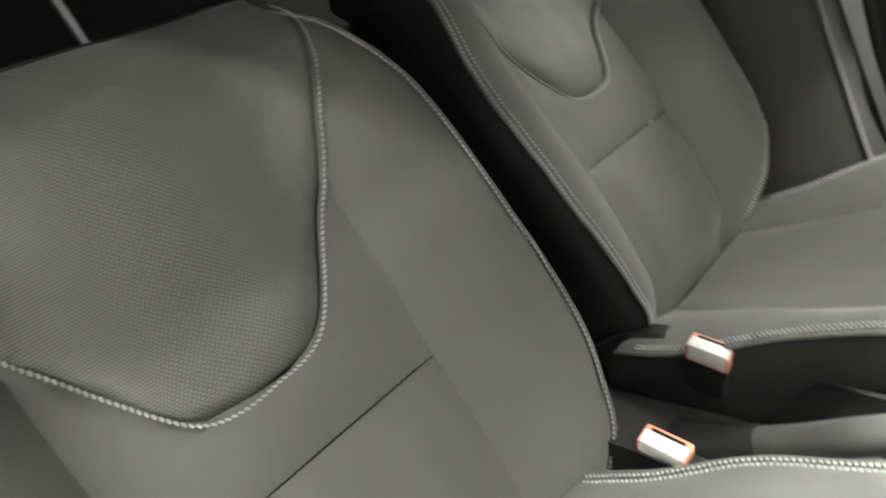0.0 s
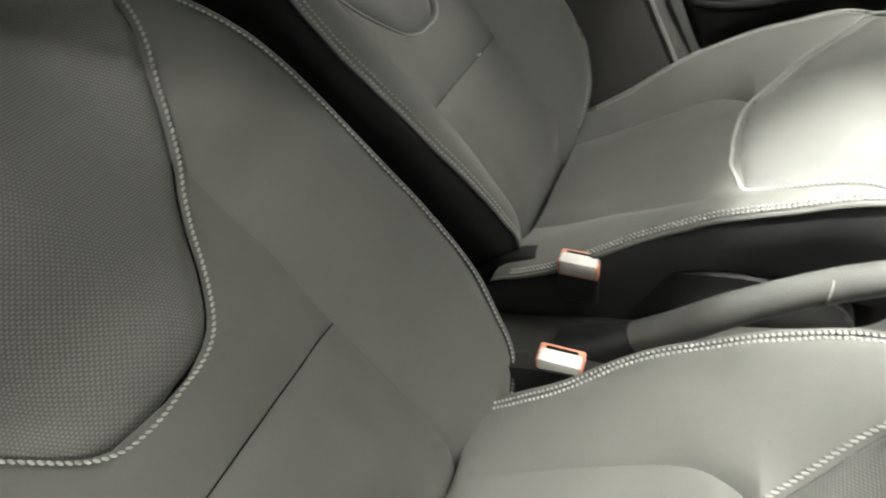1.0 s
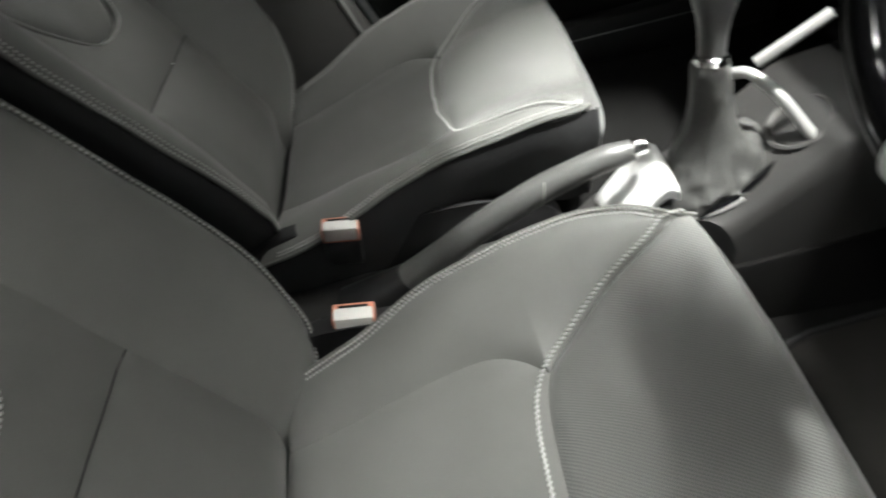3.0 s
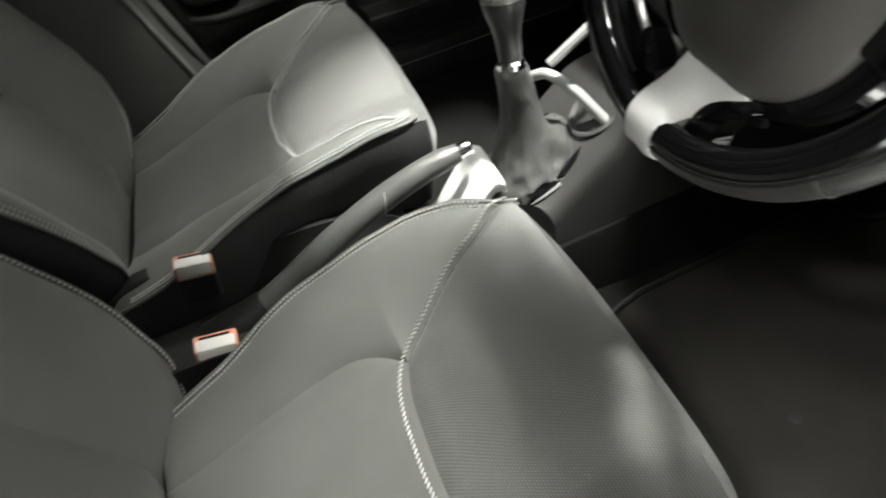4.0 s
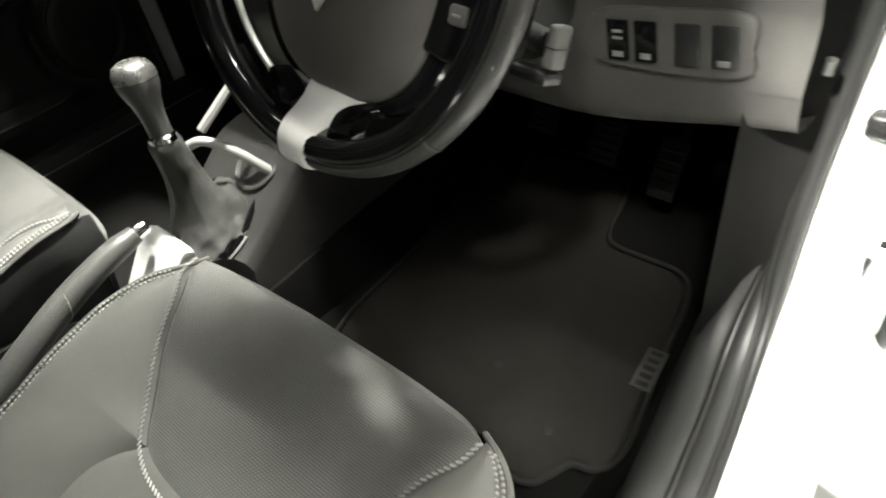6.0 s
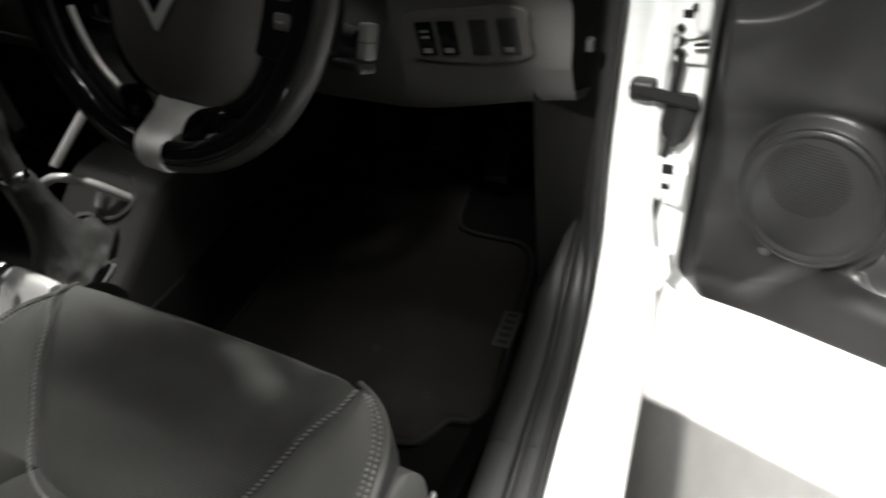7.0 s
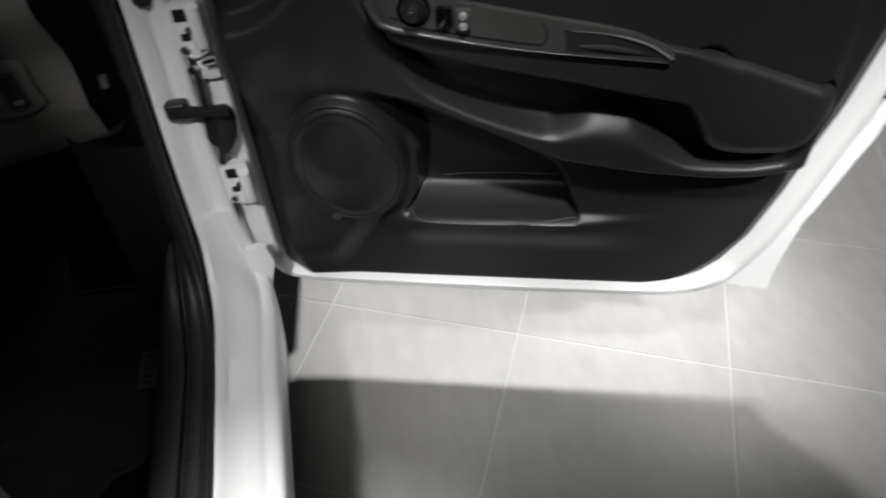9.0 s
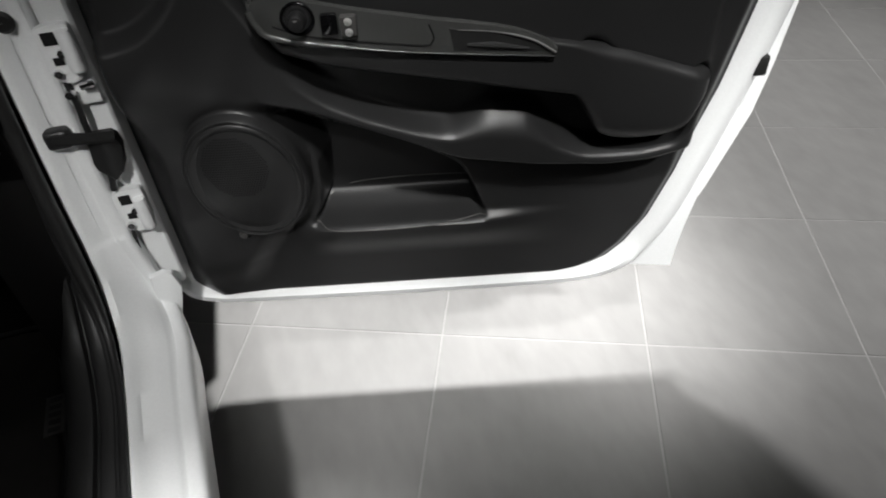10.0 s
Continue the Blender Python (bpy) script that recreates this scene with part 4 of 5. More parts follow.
def car_seat(x, y, z, recline, drop, label, skew=0.0, cskew=0.0):
    seat = thing("car_seat", label, "", pose(x, y, z))
    seat.parent = body
    ra, ca = radians(recline), radians(RISE)
    near = x > 0
    edge_b = {sg: EDGE_B if near else EDGE_P if sg < 0 else EDGE_Q for sg in (-1, 1)}
    ins_b = {sg: INS_P if not near else INS_W if sg > 0 else INS_B for sg in (-1, 1)}
    low_b = 0.366 if near else 0.386
    edge_c = {-1: EDGE_C, 1: EDGE_D if near else EDGE_R}
    ins_c = {-1: INS_C, 1: INS_C if near else INS_R}
    half_c = {-1: 0.226, 1: 0.226 if near else 0.261}

    def B(u, s, h=0.0, back=0.0):
        s2 = s - drop
        d = back_depth(u, s) + h - back + 0.0045 * noise.noise((u * 7 + 3 * x, s * 7, 1.7)) + 0.0014 * noise.noise((u * 22, s * 22, 5 * x))
        u += skew * smooth(-0.04, 0.06, u)
        return (u, -s2 * math.sin(ra) + d * math.cos(ra), s2 * math.cos(ra) + d * math.sin(ra))

    def C(u, s, h=0.0):
        d = cushion_depth(u, s) + h + 0.0050 * noise.noise((u * 8, s * 8 + 3 * x, 4.1)) + 0.0014 * noise.noise((u * 22, s * 22, 9 * x))
        u += cskew * (smooth(-0.02, 0.08, u) if cskew > 0 else smooth(0.02, -0.08, u))
        return (u, s * math.cos(ca) - d * math.sin(ca) + 0.01, s * math.sin(ca) + d * math.cos(ca) + 0.012)

    # cushion
    cushion = part("cushion", panel(bmesh.new(), C, [(s, -across(SEAM_C, s), across(SEAM_C, s)) for s in ease(-0.02, 0.330, 30)], 0.008, 0.0046, 0.026, 28), CLOTH, seat, "grey cloth seat cushion centre")
    bm = bmesh.new()
    rows, uvs = [], []
    for k in range(57):
        u = -half_c[-1] + (half_c[-1] + half_c[1]) * k / 56
        side = 1 if u > 0 else -1
        half = half_c[side]
        s0 = along(ins_c[side], u)
        row, uv = [], []
        smax = 0.536 + 0.018 * (1 - (u / half) ** 4)
        for q in ease(0, 1, 34):
            s = s0 + (smax - s0) * q
            e = min(s - s0, half - abs(u) + 0.004)
            row.append(C(u, s, -0.006 + 0.013 * (1 - math.exp(-e / 0.016))))
            uv.append((u, s))
        a = row[-1]
        e1 = 1 - 0.9 * (abs(u) / half) ** 6
        for q in range(1, 9):
            g = q / 8 * 1.75
            row.append((a[0], a[1] + 0.030 * e1 * math.sin(g), a[2] - 0.034 * (1 - math.cos(g)) - 0.006 * q))
            uv.append((u, smax + 0.007 * q))
        b = row[-1]
        row.append((b[0], b[1] - 0.012, b[2] - 0.05))
        uv.append((u, smax + 0.11))
        rows.append(row)
        uvs.append(uv)
    part("cushion_insert", loft(bm, rows, uvs=uvs), MESH, seat, "ribbed mesh cloth front panel")
    for sg in (-1, 1):
        edge = edge_c[sg]
        bm = bmesh.new()
        lines = []
        for s in ease(-0.02, 0.329, 26):
            lines.append((s, sg * across(SEAM_C, s), sg * across(edge, s)))
        for s in ease(0.331, 0.545, 18):
            i = min(across(ins_c[sg], s), across(edge, s) - 0.003)
            lines.append((s, sg * i, sg * across(edge, s)))
        part("cushion_bolster", panel(bm, C, lines, 0.010, 0.0046, 0.018, 20), CLOTH, seat, "smooth grey cloth bolster")
        # flank below the welt
        rows = []
        for s in np.linspace(-0.03, 0.545, 40):
            u = sg * across(edge, s)
            p = Vector(C(u, s, -0.004 - 0.006 * smooth(0.44, 0.50, s)))
            f = smooth(0.42, 0.545, s)
            rows.append([p, p + Vector((sg * 0.004, 0, -0.012)), p + Vector((sg * 0.004, 0, -0.05)), p + Vector((-sg * 0.006, -0.01 * f, -0.10)), p + Vector((-sg * 0.02, -0.02 * f, -0.15 - 0.02 * f))])
        p0 = rows[-1]
        for q in (0.25, 0.5, 0.75, 1.0):
            rows.append([p + Vector((-sg * (0.030 if near or sg < 0 else 0.050) * q * q, (0.012 if near and sg > 0 else 0.034 if near or sg < 0 else 0.018) * math.sin(q * 1.57), -0.012 * q - 0.02 * q * q)) for p in p0])
        part("cushion_flank", loft(bmesh.new(), rows), SIDE, seat, "black cloth side of the cushion")
        # white twin stitching along the welt, single along the mesh panel
        for off in (0.0055, 0.0125):
            line = [C(sg * (across(edge, s) - off), s, 0.0035) for s in np.linspace(0.02, 0.505 if edge is EDGE_C else 0.535, 120)]
            part("stitching", stitches(bmesh.new(), line, 0.0058, 0.0038, 0.0018, None, 0.0), THREAD, seat, "white twin stitching")
        line = [C(sg * u, s - 0.005, 0.0045) for u, s in ins_c[sg]]
        part("stitching", stitches(bmesh.new(), line, 0.0062, 0.0078, 0.0014, None, 0.8), THREAD, seat, "white stitching along the mesh panel")
        line = [C(sg * u, s, 0.0) for u, s in edge]
        part("welt", tube(bmesh.new(), [Vector(p) + Vector((sg * 0.001, 0, -0.001)) for p in line], 0.0032, 6), CLOTH, seat)
    # backrest
    lines = [(s, -across(SEAM_B, s), across(SEAM_B, s)) for s in ease(-0.02, 0.282, 26)]
    part("backrest_centre", panel(bmesh.new(), B, lines, 0.010, 0.0046, 0.028, 28), CLOTH, seat, "padded grey cloth lower back panel")
    bm = bmesh.new()
    panel(bm, B, [(s, -across(SEAM_B, s), across(SEAM_B, s)) for s in ease(0.284, low_b + 0.001, 16)], 0.006, 0.0038, 0.026, 28, open_end=True)
    for sg in (-1, 1):
        rows = []
        for s in np.linspace(low_b, 0.527, 22):
            u0, u1 = across(ins_b[sg][4:], s), across(SEAM_B, s)
            u0 = min(u0, u1 - 0.001)
            row = []
            for k in range(13):
                u = u0 + (u1 - u0) * k / 12
                e = min(u - u0 + 0.01, u1 - u)
                row.append(B(sg * u, s, -0.0046 + 0.0106 * (1 - math.exp(-e / 0.022))))
            rows.append(row)
        loft(bm, rows)
    part("backrest_yoke", bm, CLOTH, seat, "grey cloth band below the mesh panel")
    rows, uvs = [], []
    for k in range(61):
        u = -0.239 + 0.478 * k / 60
        s0 = along(ins_b[1 if u > 0 else -1], u)
        row, uv = [], []
        for q in ease(0, 1, 36):
            s = s0 + (0.775 - s0) * q
            e = min(s - s0, 0.243 - abs(u))
            row.append(B(u, s, -0.006 + 0.016 * (1 - math.exp(-e / 0.018))))
            uv.append((u, s))
        rows.append(row)
        uvs.append(uv)
    part("backrest_insert", loft(bmesh.new(), rows, uvs=uvs), MESH, seat, "woven mesh cloth shoulder panel")
    for sg in (-1, 1):
        bm = bmesh.new()
        lines = [(s, sg * min(across(SEAM_B, s), across(edge_b[sg], s) - 0.01), sg * across(edge_b[sg], s)) for s in ease(-0.02, 0.527, 40)]
        lines += [(s, sg * min(across(ins_b[sg][20:], s), across(edge_b[sg], s) - 0.006), sg * across(edge_b[sg], s)) for s in ease(0.531, 0.775, 18)]
        part("backrest_bolster", panel(bm, B, lines, 0.010, 0.0046, 0.022, 24), CLOTH, seat, "smooth grey cloth side bolster")
        rows = []
        for u, s in edge_b[sg]:
            rows.append([B(sg * u, s, -0.003), B(sg * (u + 0.006), s, -0.014), B(sg * (u + 0.008), s, -0.05), B(sg * (u - 0.002), s, -0.12), B(sg * (u - 0.03), s, -0.17)])
        part("backrest_flank", loft(bmesh.new(), rows), SIDE, seat, "black cloth side of the backrest")
        for off in ((0.003,) if sg * x < 0 and x > 0 else (0.003, 0.011)):
            line = [B(sg * (u - off), s, 0.0015 + 0.30 * (off - 0.003)) for u, s in edge_b[sg] if s > 0.02]
            part("stitching", stitches(bmesh.new(), line, 0.0066, 0.0042, 0.0014, (0, 1, 0.5), 0.1), THREAD, seat, "white stitching along the welt")
        line = [B(sg * u, s - 0.005, 0.0065) for u, s in ins_b[sg]]
        part("stitching", stitches(bmesh.new(), line, 0.0066, 0.0062, 0.0016, (0, 1, 0.5), 0.5), THREAD, seat, "white stitching along the mesh panel")
        part("welt", tube(bmesh.new(), [B(sg * (u + 0.001), s, -0.001) for u, s in edge_b[sg]], 0.0032, 6), CLOTH, seat)
    rows = [[B(u, 0.775, 0.0), B(u, 0.80, -0.03), B(u, 0.80, -0.08), B(u, 0.6, -0.14), B(u, 0.0, -0.15)] for u in np.linspace(-0.215, 0.215, 16)]
    part("backrest_shell", loft(bmesh.new(), rows), SIDE, seat, "black seat back")
    # head restraint on two posts
    for u in (-0.06, 0.06):
        part("head_restraint_post", tube(bmesh.new(), [B(u, 0.80, -0.05), B(u, 0.90, -0.05)], 0.006, 8), CHROME, seat)
    hr = bmesh.new()
    box(hr, (-0.13, -0.04, -0.07), (0.13, 0.04, 0.09), 0.035, 4, m=Matrix.Translation(B(0, 0.97, -0.03)) @ pose(0, 0, 0, recline))
    part("head_restraint", hr, SIDE, seat, "black cloth head restraint")
    # plastic side covers at the base and the runners
    for sg in (-1, 1):
        bm = bmesh.new()
        out = [(-0.10, -0.02), (0.02, 0.055), (0.20, 0.070), (0.36, 0.105), (0.43, 0.128), (0.465, 0.126), (0.490, 0.100), (0.500, 0.060), (0.492, 0.0), (0.47, -0.06), (0.40, -0.09), (-0.08, -0.09)] if sg * x > 0 else [(-0.10, -0.02), (0.02, 0.055), (0.20, 0.045), (0.36, 0.035), (0.45, 0.000), (0.47, -0.05), (0.40, -0.09), (-0.08, -0.09)]
        curve = [tuple(p) for p in spline(out + out[:1], 48)[:-1]]
        f = Matrix(((0, 0, sg, sg * (0.245 + (0.052 if sg * x > 0 else 0.0))), (1, 0, 0, 0), (0, 1, 0, 0.012), (0, 0, 0, 1)))
        prism(bm, curve, 0.03, f, 0.008)
        part("side_cover", bm, TRIM if sg * x > 0 else PLASTIC, seat, "pale grey plastic seat side cover" if sg * x > 0 else "")
        part("runner", box(bmesh.new(), (sg * 0.20 - 0.02, -0.12, -0.13), (sg * 0.20 + 0.02, 0.46, -0.09), 0.004), PLASTIC, seat)
    if near:
        for u in (0.285, 0.317):
            part("runner_end", box(bmesh.new(), (u - 0.003, 0.548, -0.100), (u + 0.003, 0.562, -0.080), 0.001), SILVER, seat, "bright end of a seat runner")
        part("runner", box(bmesh.new(), (0.280, 0.20, -0.13), (0.322, 0.560, -0.100), 0.003), PLASTIC, seat)
    part("base_pan", box(bmesh.new(), (-0.235, -0.05, -0.09), (0.235, 0.44, -0.03), 0.01), SIDE, seat)
    return seat


car_seat(0.380, -0.005, 0.390, 28.0, 0.030, "grey cloth car seat with white stitching beside the open door", 0.055, 0.022)
car_seat(-0.355, -0.060, 0.388, 28.0, 0.0, "grey cloth car seat with white stitching beside the closed door", 0.0, -0.045)


# ---- seat belt buckles ----
def belt_buckle(base, top, label):
    t = thing("seat_belt_buckle", label, "seat belt buckle", pose(*base), "seat belt buckles")
    d = Vector(top) - Vector(base)
    wide = Vector((0, 0.982, -0.19))
    up = Vector((0.10, 0.19, 0.97)).normalized()
    thin = up.cross(wide).normalized()
    m = Matrix.Translation(d) @ Matrix((wide, thin, up)).transposed().to_4x4()
    part("stalk", tube(bmesh.new(), [(0, 0, 0), d * 0.3, m @ Vector((0, 0, -0.06))], 0.011, 8), RUBBER, t)
    part("body", box(bmesh.new(), (-0.0290, -0.0140, -0.085), (0.0290, 0.0140, -0.028), 0.005, 3, m=m), PLASTIC, t, "black plastic buckle body")
    part("release_button", box(bmesh.new(), (-0.0285, -0.0146, -0.0292), (0.0285, 0.0140, -0.001), 0.003, m=m), RED, t, "red rim of the release button")
    part("button_face", box(bmesh.new(), (-0.0266, -0.0156, -0.0262), (0.0266, 0.0050, 0.0020), 0.004, m=m), WHITE, t, "pale face of the button")
    part("slot", box(bmesh.new(), (-0.020, 0.0046, -0.010), (0.020, 0.0090, 0.0008), 0.001, m=m), DARK, t, "dark slot of the buckle")
    return t


belt_buckle((0.105, 0.03, 0.33), (0.118, 0.096, 0.4745), "black seat belt buckle with red button, by the driver's cushion")
belt_buckle((-0.075, 0.02, 0.33), (-0.055, 0.077, 0.4845), "black seat belt buckle with red button, by the passenger's cushion")

# ---- centre console, handbrake, gear lever ----
con = thing("centre_console", "dark grey plastic centre console between the seats", "centre console")
rows = []
for y, zt, w in ((-0.25, 0.36, 0.075), (0.0, 0.362, 0.075), (0.22, 0.365, 0.075), (0.40, 0.375, 0.08), (0.46, 0.40, 0.09), (0.52, 0.425, 0.10), (0.60, 0.455, 0.105), (0.70, 0.525, 0.108), (0.75, 0.555, 0.11), (0.90, 0.56, 0.115), (1.2, 0.56, 0.12)):
    rows.append([(-w - 0.012, y, 0.22), (-w - 0.006, y, 0.30), (-w, y, zt - 0.03), (-w + 0.006, y, zt - 0.008), (-w + 0.016, y, zt), (0, y, zt + 0.002), (w - 0.016, y, zt), (w - 0.006, y, zt - 0.008), (w, y, zt - 0.03), (w + 0.006, y, 0.30), (w + 0.012, y, 0.22)])
part("body", loft(bmesh.new(), sections(rows, 60)), TUNNEL, con, "dark grey plastic console")
part("tunnel_carpet", loft(bmesh.new(), [[(w - 0.002, y, z + 0.004), (w + 0.004, y, z + 0.002), (w + 0.007, y, z - 0.006), (w + 0.012, y, 0.30), (w + 0.020, y, 0.21)] for y, z, w in ((0.40, 0.345, 0.085), (0.50, 0.372, 0.101), (0.60, 0.380, 0.109), (0.70, 0.389, 0.112), (0.83, 0.402, 0.116), (1.2, 0.41, 0.125))]), CARPET, con, "dark carpet below the console's side")
part("ring", lathe(bmesh.new(), [(0.010, 0.0), (0.011, 0.006), (0.016, 0.007), (0.019, 0.004), (0.019, -0.002)], pose(-0.012, 0.142, 0.366), 24), TRIM, con, "small round cap on the console")
part("cup_rim", tube(bmesh.new(), [(0.045 + 0.030 * math.cos(q), 0.045 + 0.034 * math.sin(q), 0.368) for q in np.linspace(0, 2 * math.pi, 33)], 0.004, 6), SOFT, con, "rim of a small tray")
plate = [[(x, y, z) for x in (-0.055, -0.046, 0.046, 0.055)] for y, z in ((0.462, 0.418), (0.470, 0.432), (0.50, 0.468), (0.525, 0.496), (0.538, 0.503), (0.550, 0.496))]
for r in plate:
    r[0] = (r[0][0], r[0][1], r[0][2] - 0.02)
    r[3] = (r[3][0], r[3][1], r[3][2] - 0.02)
plate = [[tuple(c) for c in spline(r, 14)] for r in sections(plate, 20)]
part("silver_plate", loft(bmesh.new(), plate), PEARL, con, "satin silver plate behind the gear lever")
rim = [(0.070 * math.cos(q) * (1 if math.sin(q) < 0 else 0.92), 0.625 + 0.095 * math.sin(q), 0.470 + 0.052 * math.sin(q)) for q in np.linspace(0, 2 * math.pi, 49)]
part("boot_frame", tube(bmesh.new(), rim, 0.009, 8, cap=False), GLOSS, con, "gloss black frame round the gear lever boot")
part("boot_frame_line", tube(bmesh.new(), [(x * 1.1, y + 0.001, z + 0.004) for x, y, z in rim[25:49]], 0.003, 6), SILVER, con, "silver line on the boot frame")
arch = spline([(-0.040, 0.648, 0.588), (-0.018, 0.664, 0.595), (0.016, 0.688, 0.575), (0.050, 0.712, 0.538), (0.060, 0.722, 0.524)], 30)
part("silver_arch", tube(bmesh.new(), arch, 0.0078, 10), SILVER, con, "silver trim arch ahead of the gear lever")
part("silver_strip", tube(bmesh.new(), [(0.0, 0.66, 0.622), (0.01, 0.70, 0.652), (0.015, 0.735, 0.675)], 0.0075, 8), SILVER, con, "silver trim strip of the dashboard")
part("cup", lathe(bmesh.new(), [(0.028, -0.04), (0.036, 0.0), (0.040, 0.004), (0.044, 0.002)], pose(0.025, 0.712, 0.535, 30), 24), SOFT, con, "round cup holder")

hb = thing("handbrake", "grey leather handbrake lever with chrome button", "handbrake")
line = spline([(0.006, 0.13, 0.385), (0.005, 0.20, 0.418), (0.003, 0.28, 0.462), (0.0, 0.375, 0.503), (0.0, 0.45, 0.526), (0.0, 0.505, 0.535)], 40)
rs = [float(np.interp(k / 39, (0, 0.25, 0.5, 0.75, 0.9, 1), (0.024, 0.023, 0.021, 0.019, 0.018, 0.014))) for k in range(40)]
part("grip", tube(bmesh.new(), line, rs, 16), LEATHER, hb, "grey leather grip")
part("seam", tube(bmesh.new(), [(0.022 * math.cos(q), 0.376 + 0.006 * math.sin(q), 0.503 + 0.022 * math.sin(q)) for q in np.linspace(0, 2 * math.pi, 25)], 0.0007, 6, cap=False), THREAD, hb, "pale seam round the grip")
part("button", tube(bmesh.new(), [(0, 0.500, 0.5345), (0, 0.516, 0.537), (0, 0.523, 0.538), (0, 0.526, 0.5385)], [0.0115, 0.0115, 0.010, 0.004], 14), CHROME, hb, "chrome release button")
part("gaiter", tube(bmesh.new(), [(0.006, 0.06, 0.35), (0.006, 0.12, 0.375), (0.006, 0.16, 0.398)], [0.045, 0.036, 0.026], 14), PLASTIC, hb)

gear = thing("gear_lever", "gear lever with chrome-topped knob and black leather boot", "gear lever")
bm = bmesh.new()
rows = []
for k, (z, y, rx, ry) in enumerate(((0.445, 0.62, 0.068, 0.092), (0.462, 0.616, 0.070, 0.086), (0.480, 0.611, 0.064, 0.072), (0.50, 0.607, 0.053, 0.058), (0.525, 0.605, 0.038, 0.040), (0.57, 0.605, 0.027, 0.028), (0.605, 0.604, 0.024, 0.025), (0.632, 0.603, 0.023, 0.023), (0.642, 0.603, 0.021, 0.020))):
    row = []
    for j in range(96):
        q = 2 * math.pi * j / 96
        loose = 1 - k / 8
        fold = 1 + 0.14 * loose * math.sin(3 * q + 0.7 * k) * math.sin(2 * q + k) + 0.05 * math.sin(5 * q - k)
        fold += 0.13 * loose * (1 - abs(math.sin(2.5 * q + 0.9 * k + 0.4))) ** 3
        row.append((rx * fold * math.cos(q), y + ry * fold * math.sin(q), z + 0.45 * ry * math.sin(q) * loose + 0.010 * loose * math.sin(2 * q + 1.7 * k)))
    rows.append(row)
made = []
for i, r in enumerate(sections(rows, 56)):
    ring = []
    mid = sum((Vector(c) for c in r), Vector()) / len(r)
    for c in r:
        v = Vector(c) - mid
        g = 1 - abs(noise.noise((c[0] * 30, c[1] * 30, c[2] * 9 + 3.0)))
        h = 1 - abs(noise.noise((c[0] * 12 + 7, c[1] * 12, c[2] * 38)))
        low = smooth(0.56, 0.49, c[2])
        ring.append(tuple(mid + v * (1 + (0.07 + 0.05 * low) * (g ** 4 - 0.5) + 0.08 * low * (h ** 4 - 0.4))))
    made.append(ring)
rows = made
part("boot", loft(bm, rows, closed=True), BOOT, gear, "folded black leather boot")
tilt = Matrix.Translation((0, 0.604, 0.640)) @ pose(0, 0, 0, -4, -9, 0)
part("collar", lathe(bmesh.new(), [(0.018, -0.004), (0.021, -0.002), (0.021, 0.006), (0.017, 0.009)], tilt, 24), CHROME, gear, "chrome collar")
part("knob", lathe(bmesh.new(), [(0.0160, 0.006), (0.0165, 0.018), (0.0175, 0.036), (0.0205, 0.054), (0.0250, 0.068), (0.0283, 0.080), (0.0292, 0.090)], tilt, 36), KNOB, gear, "dark satin knob body")
part("knob_cap", lathe(bmesh.new(), [(0.0294, 0.0895), (0.0296, 0.094), (0.0280, 0.103), (0.0235, 0.110), (0.015, 0.1145), (0.006, 0.1155), (0.0005, 0.1156)], tilt, 36), CAP, gear, "silver cap of the knob")
part("shift_marks", tube(bmesh.new(), [tilt @ Vector((-0.008, 0.004, 0.1155)), tilt @ Vector((0.0, 0.002, 0.1162)), tilt @ Vector((0.008, -0.001, 0.1155))], 0.0010, 6), GLOSS, gear, "dark shift pattern")

# ---- dashboard ----
dash = thing("dashboard", "dark grained plastic dashboard", "dashboard")
rows = []
for x in np.linspace(-0.74, 0.74, 60):
    mid = smooth(0.32, 0.12, abs(x))
    low = 0.665 + 0.05 * smooth(0.47, 0.78, abs(x)) - 0.10 * mid
    yf = 0.876 - 0.02 * mid
    rows.append([(x, 1.30, low + 0.02), (x, yf + 0.09, low - 0.004), (x, yf + 0.035, low), (x, yf + 0.012, low + 0.012), (x, yf - 0.002, low + 0.05), (x, yf - 0.006, 0.775), (x, yf - 0.004, 0.83), (x, yf - 0.020, 0.865), (x, yf - 0.035, 0.90), (x, yf - 0.02, 0.945), (x, yf + 0.05, 0.975), (x, yf + 0.25, 0.985), (x, 1.33, 0.965)])
part("panel", loft(bmesh.new(), [[tuple(c) for c in spline(r, 40)] for r in rows]), DASH, dash, "dark grained dashboard panel")
part("radio_panel", box(bmesh.new(), (-0.13, 0.80, 0.55), (0.13, 0.95, 0.90), 0.03, 4), GLOSS, dash, "gloss black centre stack")
part("glovebox_line", tube(bmesh.new(), [(-0.20, 0.870, 0.70), (-0.45, 0.870, 0.715), (-0.68, 0.870, 0.735)], 0.003, 6), TRIM, dash, "thin glossy edge line")
part("glovebox_line", tube(bmesh.new(), [(-0.20, 0.869, 0.76), (-0.45, 0.869, 0.775), (-0.68, 0.869, 0.79)], 0.002, 6), SOFT, dash, "thin edge line")
part("edge_cap", tube(bmesh.new(), [(0.745, 0.918, 0.772), (0.746, 0.918, 0.786)], 0.006, 8), PANEL, dash, "small grey cap")
SWM = Matrix.Translation((0.613, 0.870, 0.797)) @ pose(0, 0, 0, 90, -7, 0)
